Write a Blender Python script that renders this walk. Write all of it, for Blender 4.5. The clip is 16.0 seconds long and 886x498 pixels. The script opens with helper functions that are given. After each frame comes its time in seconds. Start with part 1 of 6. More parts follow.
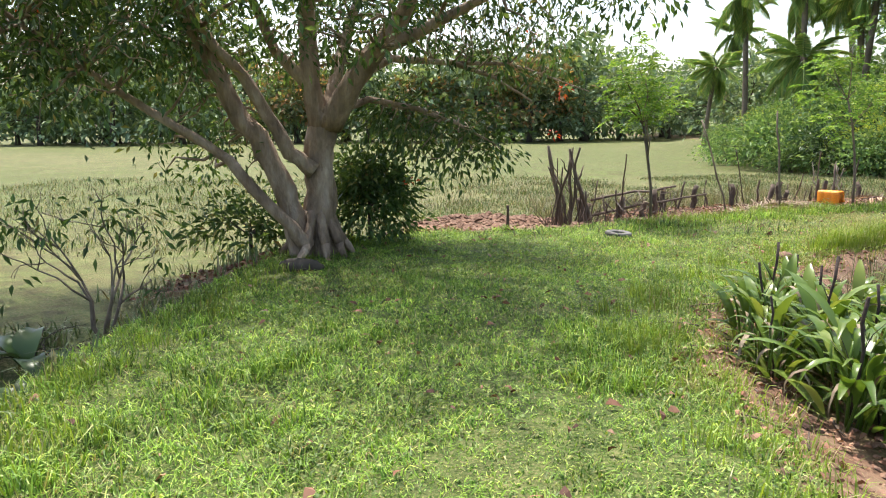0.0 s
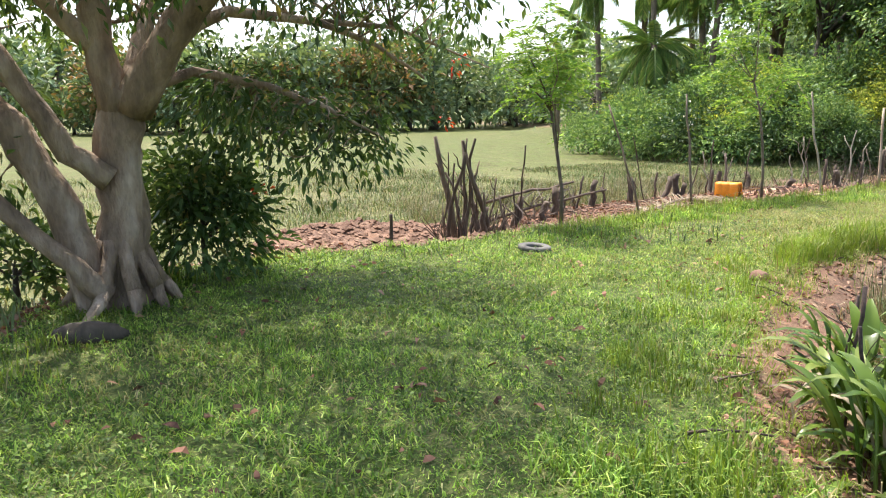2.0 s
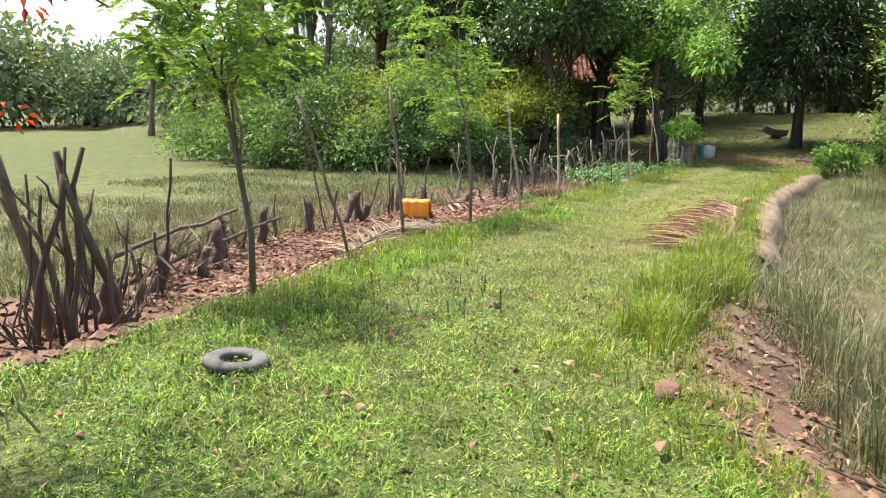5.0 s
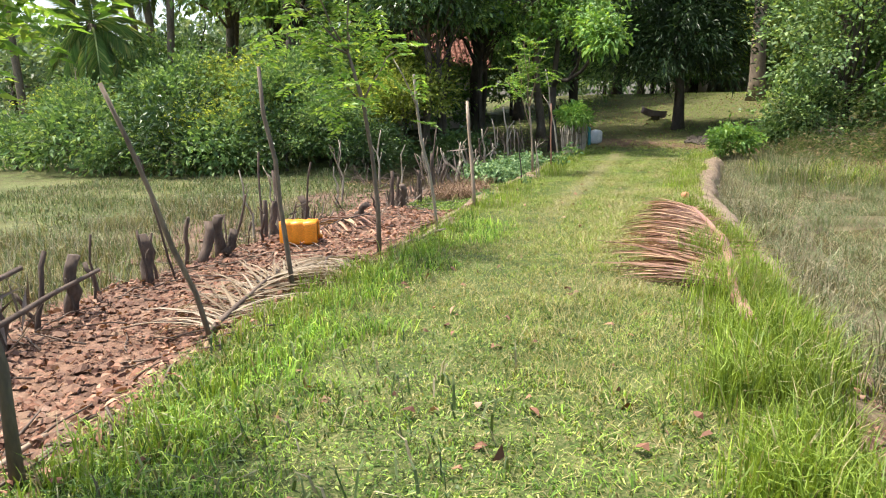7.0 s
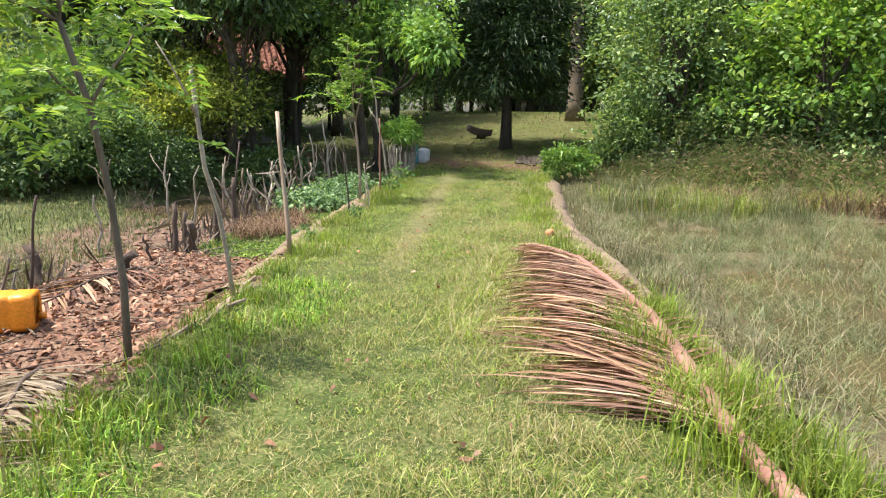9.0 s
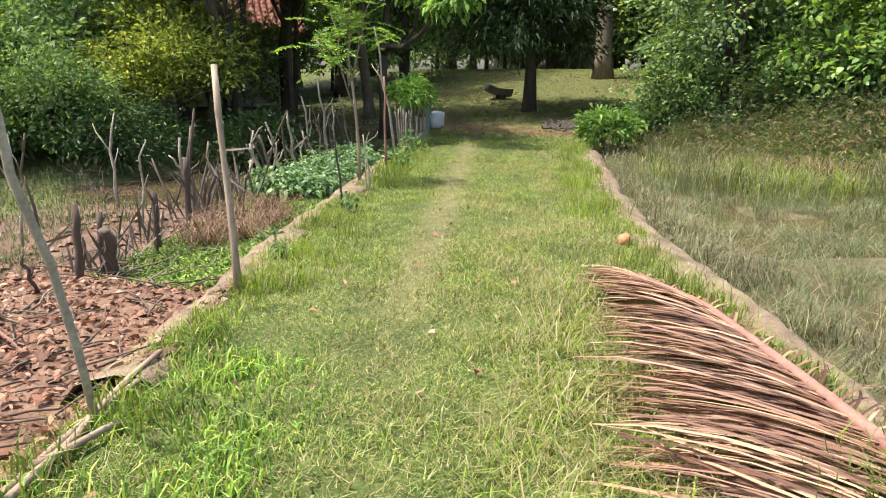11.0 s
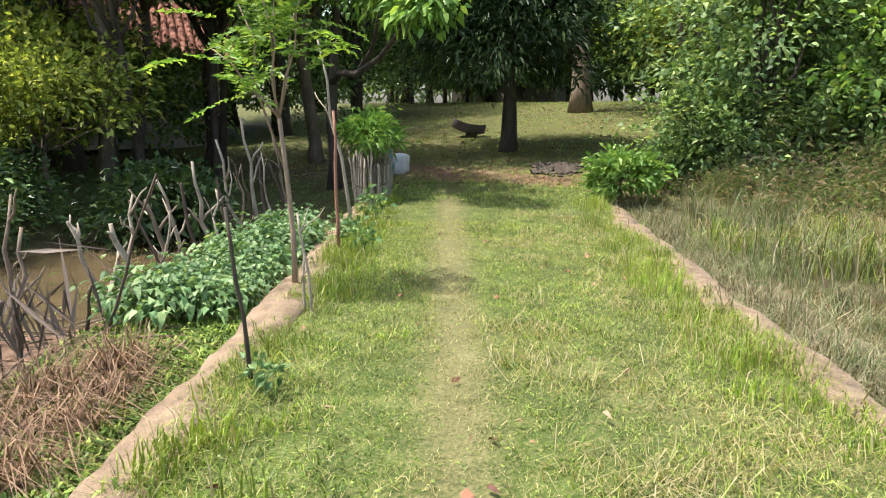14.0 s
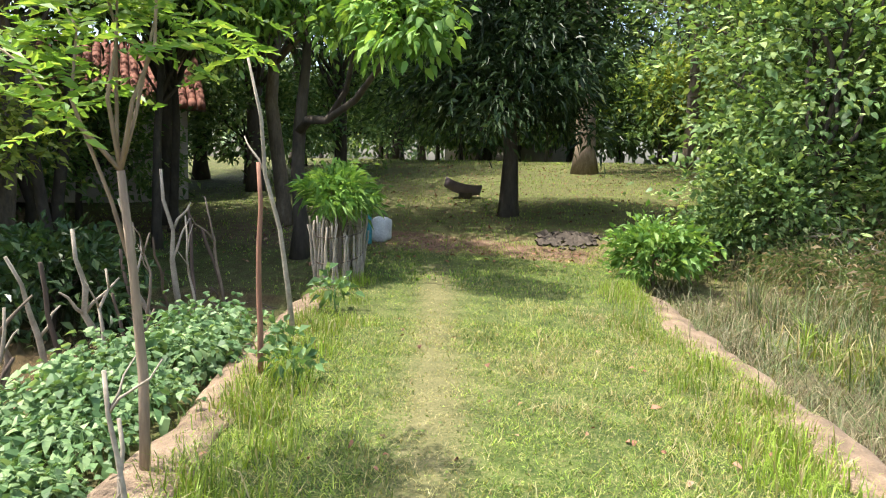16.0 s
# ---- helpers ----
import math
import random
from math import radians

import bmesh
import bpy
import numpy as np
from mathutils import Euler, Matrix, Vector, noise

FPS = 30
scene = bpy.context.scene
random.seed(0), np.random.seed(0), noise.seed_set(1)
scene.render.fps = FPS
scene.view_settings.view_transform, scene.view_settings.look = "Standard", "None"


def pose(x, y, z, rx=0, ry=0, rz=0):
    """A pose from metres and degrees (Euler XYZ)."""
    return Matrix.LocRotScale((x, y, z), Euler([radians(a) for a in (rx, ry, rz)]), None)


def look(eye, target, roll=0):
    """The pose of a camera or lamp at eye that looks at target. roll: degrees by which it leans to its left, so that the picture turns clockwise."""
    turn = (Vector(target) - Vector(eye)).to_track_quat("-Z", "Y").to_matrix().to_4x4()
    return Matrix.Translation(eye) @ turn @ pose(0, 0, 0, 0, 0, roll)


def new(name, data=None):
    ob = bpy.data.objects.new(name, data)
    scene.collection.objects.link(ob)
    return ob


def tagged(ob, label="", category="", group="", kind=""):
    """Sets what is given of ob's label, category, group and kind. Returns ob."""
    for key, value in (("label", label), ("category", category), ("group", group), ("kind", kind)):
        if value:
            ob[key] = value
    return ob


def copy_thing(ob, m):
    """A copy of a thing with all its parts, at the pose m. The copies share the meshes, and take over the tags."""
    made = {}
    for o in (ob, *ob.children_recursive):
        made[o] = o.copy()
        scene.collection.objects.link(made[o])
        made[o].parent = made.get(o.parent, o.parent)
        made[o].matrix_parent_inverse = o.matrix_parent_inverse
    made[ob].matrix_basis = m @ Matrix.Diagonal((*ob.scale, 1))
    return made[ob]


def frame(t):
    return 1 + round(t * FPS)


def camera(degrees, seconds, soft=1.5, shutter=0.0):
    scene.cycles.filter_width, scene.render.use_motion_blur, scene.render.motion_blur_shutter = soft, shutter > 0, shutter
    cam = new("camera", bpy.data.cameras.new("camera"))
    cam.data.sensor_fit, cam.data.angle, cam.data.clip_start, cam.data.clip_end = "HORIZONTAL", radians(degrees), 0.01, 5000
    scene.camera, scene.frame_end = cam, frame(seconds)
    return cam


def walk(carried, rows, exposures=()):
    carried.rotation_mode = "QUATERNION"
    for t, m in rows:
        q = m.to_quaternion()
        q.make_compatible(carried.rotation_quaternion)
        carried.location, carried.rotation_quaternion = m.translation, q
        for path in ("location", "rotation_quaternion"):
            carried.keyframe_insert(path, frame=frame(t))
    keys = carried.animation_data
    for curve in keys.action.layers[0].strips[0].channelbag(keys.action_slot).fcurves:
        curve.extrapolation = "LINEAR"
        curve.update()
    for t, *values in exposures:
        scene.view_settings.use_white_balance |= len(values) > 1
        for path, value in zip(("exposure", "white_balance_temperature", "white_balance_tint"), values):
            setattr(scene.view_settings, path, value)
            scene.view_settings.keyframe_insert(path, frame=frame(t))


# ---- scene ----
cam = camera(62.7, 16.0, 1.1)
METRES, EYE, TILT, LEAN, TURN = 21.7, 1.5, 0.0, 0.0, 0.0
ROWS = [
    (0.0, 0.0, 0.0, 0.0, -0.07, -9.66, 0.42),
    (0.5, -0.0033, 0.03, -0.0004, -4.66, -9.76, -0.16),
    (1.0, -0.0075, 0.0597, -0.0012, -8.41, -9.34, -1.2),
    (1.5, -0.0065, 0.0905, -0.0013, -10.26, -9.76, -1.21),
    (2.0, -0.0082, 0.1197, -0.002, -12.1, -10.58, 0.58),
    (2.5, -0.0058, 0.15, -0.0034, -16.71, -10.43, 0.48),
    (3.0, -0.0051, 0.1818, -0.004, -23.0, -9.72, -0.73),
    (3.5, -0.0007, 0.2112, -0.0043, -28.2, -9.09, -1.13),
    (4.0, 0.0057, 0.242, -0.0055, -33.27, -8.77, -1.08),
    (6.5, 0.0786, 0.374, -0.0059, -52.82, -12.29, -0.35),
    (7.0, 0.1002, 0.3969, -0.0047, -54.05, -11.08, 0.76),
    (7.5, 0.1238, 0.4168, -0.0045, -58.4, -10.34, 0.29),
    (8.0, 0.149, 0.4327, -0.0046, -62.46, -9.19, -1.06),
    (8.5, 0.1743, 0.4484, -0.0048, -67.55, -8.74, -0.74),
    (11.0, 0.3185, 0.5172, -0.0056, -67.41, -13.06, -0.4),
    (11.5, 0.3472, 0.5331, -0.0049, -66.5, -12.21, -0.54),
    (12.0, 0.3759, 0.5493, -0.0036, -64.62, -11.15, -0.01),
    (12.5, 0.403, 0.5658, -0.0048, -64.9, -11.47, -0.22),
    (13.0, 0.4318, 0.5799, -0.0044, -67.0, -10.1, -0.14),
    (13.5, 0.4614, 0.5945, -0.0054, -70.06, -9.76, -0.02),
    (14.0, 0.4912, 0.6055, -0.0053, -71.31, -10.42, 0.08),
    (14.5, 0.5224, 0.6163, -0.0053, -71.46, -10.89, -0.39),
    (15.0, 0.5523, 0.6248, -0.0064, -72.02, -10.77, -1.47),
    (15.5, 0.5841, 0.6345, -0.0062, -72.3, -9.2, -1.3),
    (16.0, 0.614, 0.644, -0.0052, -71.85, -5.93, -1.35),
]
walk(cam, [(t, pose(0, 0, EYE, TILT, LEAN, TURN) @ pose(METRES * x, METRES * y, METRES * z, 90 + pitch, roll, yaw)) for t, x, y, z, yaw, pitch, roll in ROWS],
     [(0.0, 1.38), (2.5, 1.58), (4.0, 1.52), (6.5, 1.38), (12.0, 1.37), (13.2, 1.44), (14.5, 1.45), (15.4, 1.50), (16.0, 1.66)])

# ---- light ----
SUN_EL, SUN_FROM = 66.0, (-0.30, 0.95)          # height of the sun; the way towards it on the ground
world = bpy.data.worlds.new("world")
scene.world = world
world.use_nodes = True
wn = world.node_tree.nodes
sky = wn.new("ShaderNodeTexSky")
sky.sky_type, sky.sun_disc = "NISHITA", False
sky.sun_elevation = radians(SUN_EL)
sky.sun_rotation = math.atan2(SUN_FROM[0], SUN_FROM[1])
sky.dust_density, sky.air_density, sky.ozone_density = 4.0, 1.0, 1.0
world.node_tree.links.new(sky.outputs[0], wn["Background"].inputs[0])
wn["Background"].inputs[1].default_value = 0.15
sun = new("sun", bpy.data.lights.new("sun", "SUN"))
sun.data.energy, sun.data.angle, sun.data.color = 3.1, radians(0.6), (1.0, 0.95, 0.86)
_h = math.cos(radians(SUN_EL)) / math.hypot(*SUN_FROM)
sun.matrix_world = look((SUN_FROM[0] * _h * 50, SUN_FROM[1] * _h * 50, math.sin(radians(SUN_EL)) * 50), (0, 0, 0))
scene.view_settings.exposure = 1.4


# ---- materials ----
def material(name):
    m = bpy.data.materials.new(name)
    m.use_nodes = True
    nt = m.node_tree
    return m, nt.nodes, nt.links, nt.nodes["Principled BSDF"]


def ramp(nodes, links, fac, stops):
    r = nodes.new("ShaderNodeValToRGB")
    e = r.color_ramp.elements
    while len(e) < len(stops):
        e.new(0.5)
    for k, (p, c) in zip(e, stops):
        k.position, k.color = p, (*c, 1)
    links.new(fac, r.inputs[0])
    return r.outputs[0]


def noise_of(nodes, links, scale, detail=4.0, kind="Object", rough=0.6, stretch=None):
    tc = nodes.new("ShaderNodeTexCoord")
    n = nodes.new("ShaderNodeTexNoise")
    n.inputs["Scale"].default_value, n.inputs["Detail"].default_value, n.inputs["Roughness"].default_value = scale, detail, rough
    src = tc.outputs[kind]
    if stretch:
        mp = nodes.new("ShaderNodeMapping")
        mp.inputs["Scale"].default_value = stretch
        links.new(src, mp.inputs[0])
        src = mp.outputs[0]
    links.new(src, n.inputs["Vector"])
    return n.outputs["Fac"]


def blend(nodes, links, fac, a, b, mode="MIX"):
    m = nodes.new("ShaderNodeMix")
    m.data_type, m.blend_type = "RGBA", mode
    for sock, v in ((m.inputs[0], fac), (m.inputs[6], a), (m.inputs[7], b)):
        if isinstance(v, (int, float)):
            sock.default_value = v
        elif isinstance(v, tuple):
            sock.default_value = (*v, 1)
        else:
            links.new(v, sock)
    return m.outputs[2]


def bump(nodes, links, bsdf, height, strength, dist):
    b = nodes.new("ShaderNodeBump")
    b.inputs["Strength"].default_value, b.inputs["Distance"].default_value = strength, dist
    links.new(height, b.inputs["Height"])
    links.new(b.outputs[0], bsdf.inputs["Normal"])


def leaf_material(name, stops, through_light=0.35, rough=0.45, dry=None, patch=0.6):
    """Leaves and blades: colours spread leaf by leaf and in drifts, partly translucent."""
    m, n, l, b = material(name)
    g = n.new("ShaderNodeNewGeometry")
    oi = n.new("ShaderNodeObjectInfo")
    add = n.new("ShaderNodeMath")
    add.operation = "ADD"
    l.new(g.outputs["Random Per Island"], add.inputs[0])
    l.new(oi.outputs["Random"], add.inputs[1])
    pick = n.new("ShaderNodeMath")
    pick.operation = "FRACT"
    l.new(add.outputs[0], pick.inputs[0])
    col = ramp(n, l, pick.outputs[0], stops)
    drift = noise_of(n, l, patch, 3.0)
    hs = n.new("ShaderNodeHueSaturation")
    mr = n.new("ShaderNodeMapRange")
    mr.inputs[1].default_value, mr.inputs[2].default_value, mr.inputs[3].default_value, mr.inputs[4].default_value = 0.3, 0.7, 0.55, 1.5
    l.new(drift, mr.inputs[0])
    l.new(mr.outputs[0], hs.inputs["Value"])
    l.new(col, hs.inputs["Color"])
    col = hs.outputs[0]
    if dry:
        at = n.new("ShaderNodeAttribute")
        at.attribute_name = "dry"
        straw = ramp(n, l, pick.outputs[0], dry)
        col = blend(n, l, at.outputs["Fac"], col, straw)
    l.new(col, b.inputs["Base Color"])
    b.inputs["Roughness"].default_value = rough
    b.inputs["Specular IOR Level"].default_value = 0.3
    t = n.new("ShaderNodeBsdfTranslucent")
    warm = blend(n, l, 1.0, col, (1.0, 0.95, 0.45), "MULTIPLY")
    l.new(warm, t.inputs[0])
    mix = n.new("ShaderNodeMixShader")
    mix.inputs[0].default_value = through_light
    l.new(b.outputs[0], mix.inputs[1])
    l.new(t.outputs[0], mix.inputs[2])
    l.new(mix.outputs[0], n["Material Output"].inputs[0])
    return m


def plain_material(name, stops, scale=6.0, rough=0.8, relief=0.3, dist=0.01, stretch=None, fine=40.0, metal=0.0, per_object=0.0):
    """Bark, wood, soil, cloth: two scales of noise in colour, and relief."""
    m, n, l, b = material(name)
    big = noise_of(n, l, scale, 5.0, stretch=stretch)
    small = noise_of(n, l, fine, 3.0, stretch=stretch)
    col = ramp(n, l, big, stops)
    col = blend(n, l, 0.5, col, ramp(n, l, small, [(0.3, (0.35, 0.35, 0.35)), (0.7, (1, 1, 1))]), "MULTIPLY")
    if per_object:
        oi = n.new("ShaderNodeObjectInfo")
        col = blend(n, l, per_object, col, ramp(n, l, oi.outputs["Random"], [(0, (0.4, 0.36, 0.33)), (1, (1.0, 0.97, 0.93))]), "MULTIPLY")
    l.new(col, b.inputs["Base Color"])
    b.inputs["Roughness"].default_value, b.inputs["Metallic"].default_value = rough, metal
    bump(n, l, b, blend(n, l, 0.4, big, small), relief, dist)
    return m


def ground_material():
    m, n, l, b = material("ground_cover")

    def att(name):
        a = n.new("ShaderNodeAttribute")
        a.attribute_name = name
        return a.outputs["Fac"]
    coarse, mid, fine = noise_of(n, l, 0.5, 5), noise_of(n, l, 4.0, 6), noise_of(n, l, 45.0, 4, rough=0.7)
    green = ramp(n, l, mid, [(0.3, (0.035, 0.060, 0.012)), (0.55, (0.075, 0.112, 0.022)), (0.75, (0.15, 0.185, 0.05))])
    straw = ramp(n, l, mid, [(0.3, (0.11, 0.11, 0.042)), (0.6, (0.18, 0.165, 0.072)), (0.8, (0.27, 0.235, 0.12))])
    soil = ramp(n, l, mid, [(0.3, (0.10, 0.055, 0.035)), (0.5, (0.21, 0.122, 0.080)), (0.75, (0.33, 0.22, 0.155))])
    mud = ramp(n, l, mid, [(0.3, (0.05, 0.035, 0.025)), (0.6, (0.10, 0.075, 0.055)), (0.8, (0.15, 0.12, 0.08))])
    dryness = n.new("ShaderNodeMath")
    dryness.operation = "MULTIPLY_ADD"
    dryness.use_clamp = True
    sh = n.new("ShaderNodeMapRange")
    sh.inputs[1].default_value, sh.inputs[2].default_value, sh.inputs[3].default_value, sh.inputs[4].default_value = 0.35, 0.65, -0.25, 0.25
    l.new(coarse, sh.inputs[0])
    dryness.inputs[1].default_value = 1.0
    l.new(att("dry"), dryness.inputs[0])
    l.new(sh.outputs[0], dryness.inputs[2])
    speck = n.new("ShaderNodeMapRange")
    speck.inputs[1].default_value, speck.inputs[2].default_value, speck.inputs[3].default_value, speck.inputs[4].default_value = 0.4, 0.62, -0.35, 0.6
    l.new(fine, speck.inputs[0])
    mixed = n.new("ShaderNodeMath")
    mixed.operation, mixed.use_clamp = "ADD", True
    l.new(dryness.outputs[0], mixed.inputs[0])
    l.new(speck.outputs[0], mixed.inputs[1])
    cover = blend(n, l, mixed.outputs[0], green, straw)
    earth = blend(n, l, att("mud"), soil, mud)
    edge = n.new("ShaderNodeMath")
    edge.operation, edge.use_clamp = "MULTIPLY_ADD", True
    sh2 = n.new("ShaderNodeMapRange")
    sh2.inputs[1].default_value, sh2.inputs[2].default_value, sh2.inputs[3].default_value, sh2.inputs[4].default_value = 0.3, 0.7, -0.45, 0.15
    l.new(mid, sh2.inputs[0])
    edge.inputs[1].default_value = 1.45
    l.new(att("grass"), edge.inputs[0])
    l.new(sh2.outputs[0], edge.inputs[2])
    col = blend(n, l, edge.outputs[0], earth, cover)
    col = blend(n, l, 0.55, col, ramp(n, l, fine, [(0.3, (0.3, 0.3, 0.3)), (0.7, (1.15, 1.15, 1.15))]), "MULTIPLY")
    l.new(col, b.inputs["Base Color"])
    b.inputs["Roughness"].default_value = 0.9
    b.inputs["Specular IOR Level"].default_value = 0.2
    bump(n, l, b, blend(n, l, 0.5, mid, fine), 0.7, 0.04)
    return m


def glassy_water():
    m, n, l, b = material("marsh_water")
    w = noise_of(n, l, 3.0, 3)
    l.new(ramp(n, l, w, [(0.3, (0.07, 0.055, 0.03)), (0.7, (0.12, 0.085, 0.045))]), b.inputs["Base Color"])
    b.inputs["Roughness"].default_value = 0.12
    bump(n, l, b, noise_of(n, l, 9.0, 3), 0.15, 0.01)
    return m


GRASS = leaf_material("lawn_blades", [(0.0, (0.046, 0.086, 0.015)), (0.45, (0.134, 0.210, 0.030)), (0.85, (0.258, 0.342, 0.058)), (1.0, (0.393, 0.429, 0.125))], 0.35, 0.45,
                      [(0.0, (0.22, 0.18, 0.07)), (0.6, (0.40, 0.34, 0.15)), (1.0, (0.55, 0.48, 0.27))], 2.2)
GRASS_FRESH = leaf_material("fresh_lawn_blades", [(0.0, (0.055, 0.115, 0.018)), (0.45, (0.156, 0.281, 0.039)), (0.85, (0.314, 0.482, 0.070)), (1.0, (0.548, 0.619, 0.154))], 0.35, 0.45,
                            [(0.0, (0.22, 0.18, 0.07)), (0.6, (0.38, 0.32, 0.14)), (1.0, (0.52, 0.45, 0.25))], 2.2)
WEED = leaf_material("weed_leaves", [(0.0, (0.055, 0.106, 0.021)), (0.6, (0.148, 0.234, 0.043)), (1.0, (0.320, 0.404, 0.080))], 0.3, 0.5, None, 1.5)
TALL = leaf_material("tall_grass_blades", [(0.0, (0.11, 0.18, 0.025)), (1.0, (0.28, 0.37, 0.055))], 0.4, 0.45,
                     [(0.0, (0.24, 0.19, 0.09)), (0.6, (0.42, 0.34, 0.19)), (1.0, (0.55, 0.47, 0.32))], 0.8)
MARSH = leaf_material("marsh_blades", [(0.0, (0.060, 0.095, 0.030)), (0.7, (0.130, 0.170, 0.068)), (1.0, (0.22, 0.26, 0.125))], 0.3, 0.5,
                      [(0.0, (0.11, 0.085, 0.05)), (0.5, (0.24, 0.20, 0.12)), (1.0, (0.46, 0.39, 0.27))], 1.4)
LEAF_BIG = leaf_material("hero_tree_leaves", [(0.0, (0.044, 0.081, 0.027)), (0.7, (0.081, 0.143, 0.042)), (0.93, (0.161, 0.230, 0.071)), (1.0, (0.297, 0.235, 0.099))], 0.4, 0.4)
LEAF_DARK = leaf_material("dark_leaves", [(0.0, (0.027, 0.062, 0.019)), (0.8, (0.055, 0.101, 0.027)), (1.0, (0.093, 0.139, 0.046))], 0.2, 0.35)
LEAF_MANGO = leaf_material("mango_leaves", [(0.0, (0.016, 0.036, 0.012)), (0.8, (0.034, 0.064, 0.020)), (1.0, (0.065, 0.098, 0.034))], 0.15, 0.45)
LEAF_BUSH = leaf_material("bush_leaves", [(0.0, (0.073, 0.139, 0.054)), (0.6, (0.140, 0.238, 0.082)), (0.9, (0.252, 0.362, 0.136)), (1.0, (0.329, 0.420, 0.174))], 0.45, 0.5, None, 0.8)
LEAF_LIGHT = leaf_material("light_leaves", [(0.0, (0.09, 0.19, 0.04)), (0.6, (0.16, 0.30, 0.065)), (1.0, (0.29, 0.42, 0.10))], 0.4, 0.45)
LEAF_MID = leaf_material("mid_leaves", [(0.0, (0.090, 0.165, 0.057)), (0.6, (0.174, 0.281, 0.090)), (1.0, (0.346, 0.463, 0.165))], 0.35, 0.42, None, 0.9)
LEAF_YOUNG = leaf_material("young_leaves", [(0.0, (0.13, 0.26, 0.05)), (0.6, (0.22, 0.38, 0.075)), (1.0, (0.38, 0.50, 0.12))], 0.5, 0.42)
LEAF_HEDGE = leaf_material("hedge_leaves", [(0.0, (0.072, 0.137, 0.052)), (0.6, (0.153, 0.250, 0.089)), (0.9, (0.322, 0.435, 0.161)), (1.0, (0.414, 0.506, 0.207))], 0.42, 0.42, None, 0.8)
SCRUB = leaf_material("dry_scrub_leaves", [(0.0, (0.08, 0.12, 0.035)), (0.55, (0.18, 0.24, 0.07)), (0.8, (0.28, 0.22, 0.12)), (1.0, (0.46, 0.35, 0.22))], 0.25, 0.6, None, 1.2)
# distance haze is mixed into this leaf colour: lightened, greyer and bluer
LEAF_FAR_HAZED = leaf_material("haze_tinted_far_leaves", [(0.0, (0.115, 0.176, 0.101)), (0.6, (0.176, 0.250, 0.135)), (1.0, (0.284, 0.338, 0.176))], 0.3, 0.6, None, 0.3)
LEAF_ORANGE = leaf_material("flowering_leaves", [(0.0, (0.09, 0.12, 0.045)), (0.55, (0.14, 0.16, 0.06)), (0.8, (0.30, 0.19, 0.09)), (1.0, (0.40, 0.22, 0.11))], 0.3, 0.6)
LEAF_RED = leaf_material("red_leaves", [(0.0, (0.55, 0.05, 0.02)), (1.0, (0.75, 0.14, 0.05))], 0.45, 0.5)
LEAF_PALM = leaf_material("palm_leaves", [(0.0, (0.168, 0.282, 0.084)), (0.7, (0.282, 0.422, 0.128)), (1.0, (0.619, 0.591, 0.254))], 0.3, 0.35)
LEAF_VEG = leaf_material("vegetable_leaves", [(0.0, (0.072, 0.150, 0.055)), (0.6, (0.149, 0.260, 0.099)), (1.0, (0.315, 0.435, 0.199))], 0.35, 0.5)
LEAF_GINGER = leaf_material("ornamental_leaves", [(0.0, (0.080, 0.145, 0.021)), (0.7, (0.136, 0.212, 0.034)), (1.0, (0.256, 0.306, 0.076))], 0.35, 0.3)
LITTER = leaf_material("fallen_leaves", [(0.0, (0.077, 0.034, 0.022)), (0.4, (0.188, 0.086, 0.049)), (0.75, (0.282, 0.142, 0.086)), (1.0, (0.376, 0.235, 0.154))], 0.1, 0.7)
FROND_RED = leaf_material("dead_frond_red", [(0.0, (0.075, 0.034, 0.022)), (0.4, (0.19, 0.09, 0.055)), (0.75, (0.36, 0.21, 0.13)), (1.0, (0.52, 0.36, 0.22))], 0.15, 0.55)
FROND_STRAW = leaf_material("dead_frond_straw", [(0.0, (0.152, 0.107, 0.062)), (0.5, (0.259, 0.197, 0.124)), (1.0, (0.349, 0.287, 0.203))], 0.15, 0.6)
FROND_GREY = leaf_material("dead_frond_grey", [(0.0, (0.065, 0.050, 0.039)), (0.5, (0.144, 0.112, 0.090)), (1.0, (0.245, 0.198, 0.162))], 0.1, 0.7)
BARK_PALE = plain_material("pale_bark", [(0.3, (0.133, 0.087, 0.055)), (0.5, (0.313, 0.217, 0.144)), (0.7, (0.517, 0.400, 0.295))], 4.5, 0.8, 1.0, 0.07, (1, 1, 0.35), 22)
BARK_DARK = plain_material("dark_bark", [(0.3, (0.04, 0.03, 0.022)), (0.6, (0.09, 0.07, 0.05)), (0.8, (0.16, 0.13, 0.10))], 4.0, 0.9, 0.8, 0.02, (1, 1, 0.3), 25)
BARK_GREY = plain_material("grey_bark", [(0.3, (0.13, 0.10, 0.07)), (0.55, (0.24, 0.185, 0.13)), (0.8, (0.38, 0.315, 0.235))], 5.0, 0.85, 0.5, 0.01, (1, 1, 0.3), 40, 0, 0.6)
STAKE = plain_material("weathered_stake", [(0.3, (0.077, 0.053, 0.038)), (0.55, (0.153, 0.109, 0.079)), (0.8, (0.260, 0.201, 0.157))], 6.0, 0.9, 0.6, 0.008, (1, 1, 0.2), 50, 0, 0.65)
POST_TAN = plain_material("peeled_post", [(0.3, (0.246, 0.164, 0.107)), (0.55, (0.377, 0.279, 0.189)), (0.8, (0.476, 0.385, 0.287))], 5.0, 0.85, 0.5, 0.008, (1, 1, 0.2), 45)
POST_RED = plain_material("red_brown_post", [(0.3, (0.22, 0.10, 0.06)), (0.7, (0.36, 0.18, 0.11))], 6.0, 0.8, 0.4, 0.006, (1, 1, 0.2), 45)
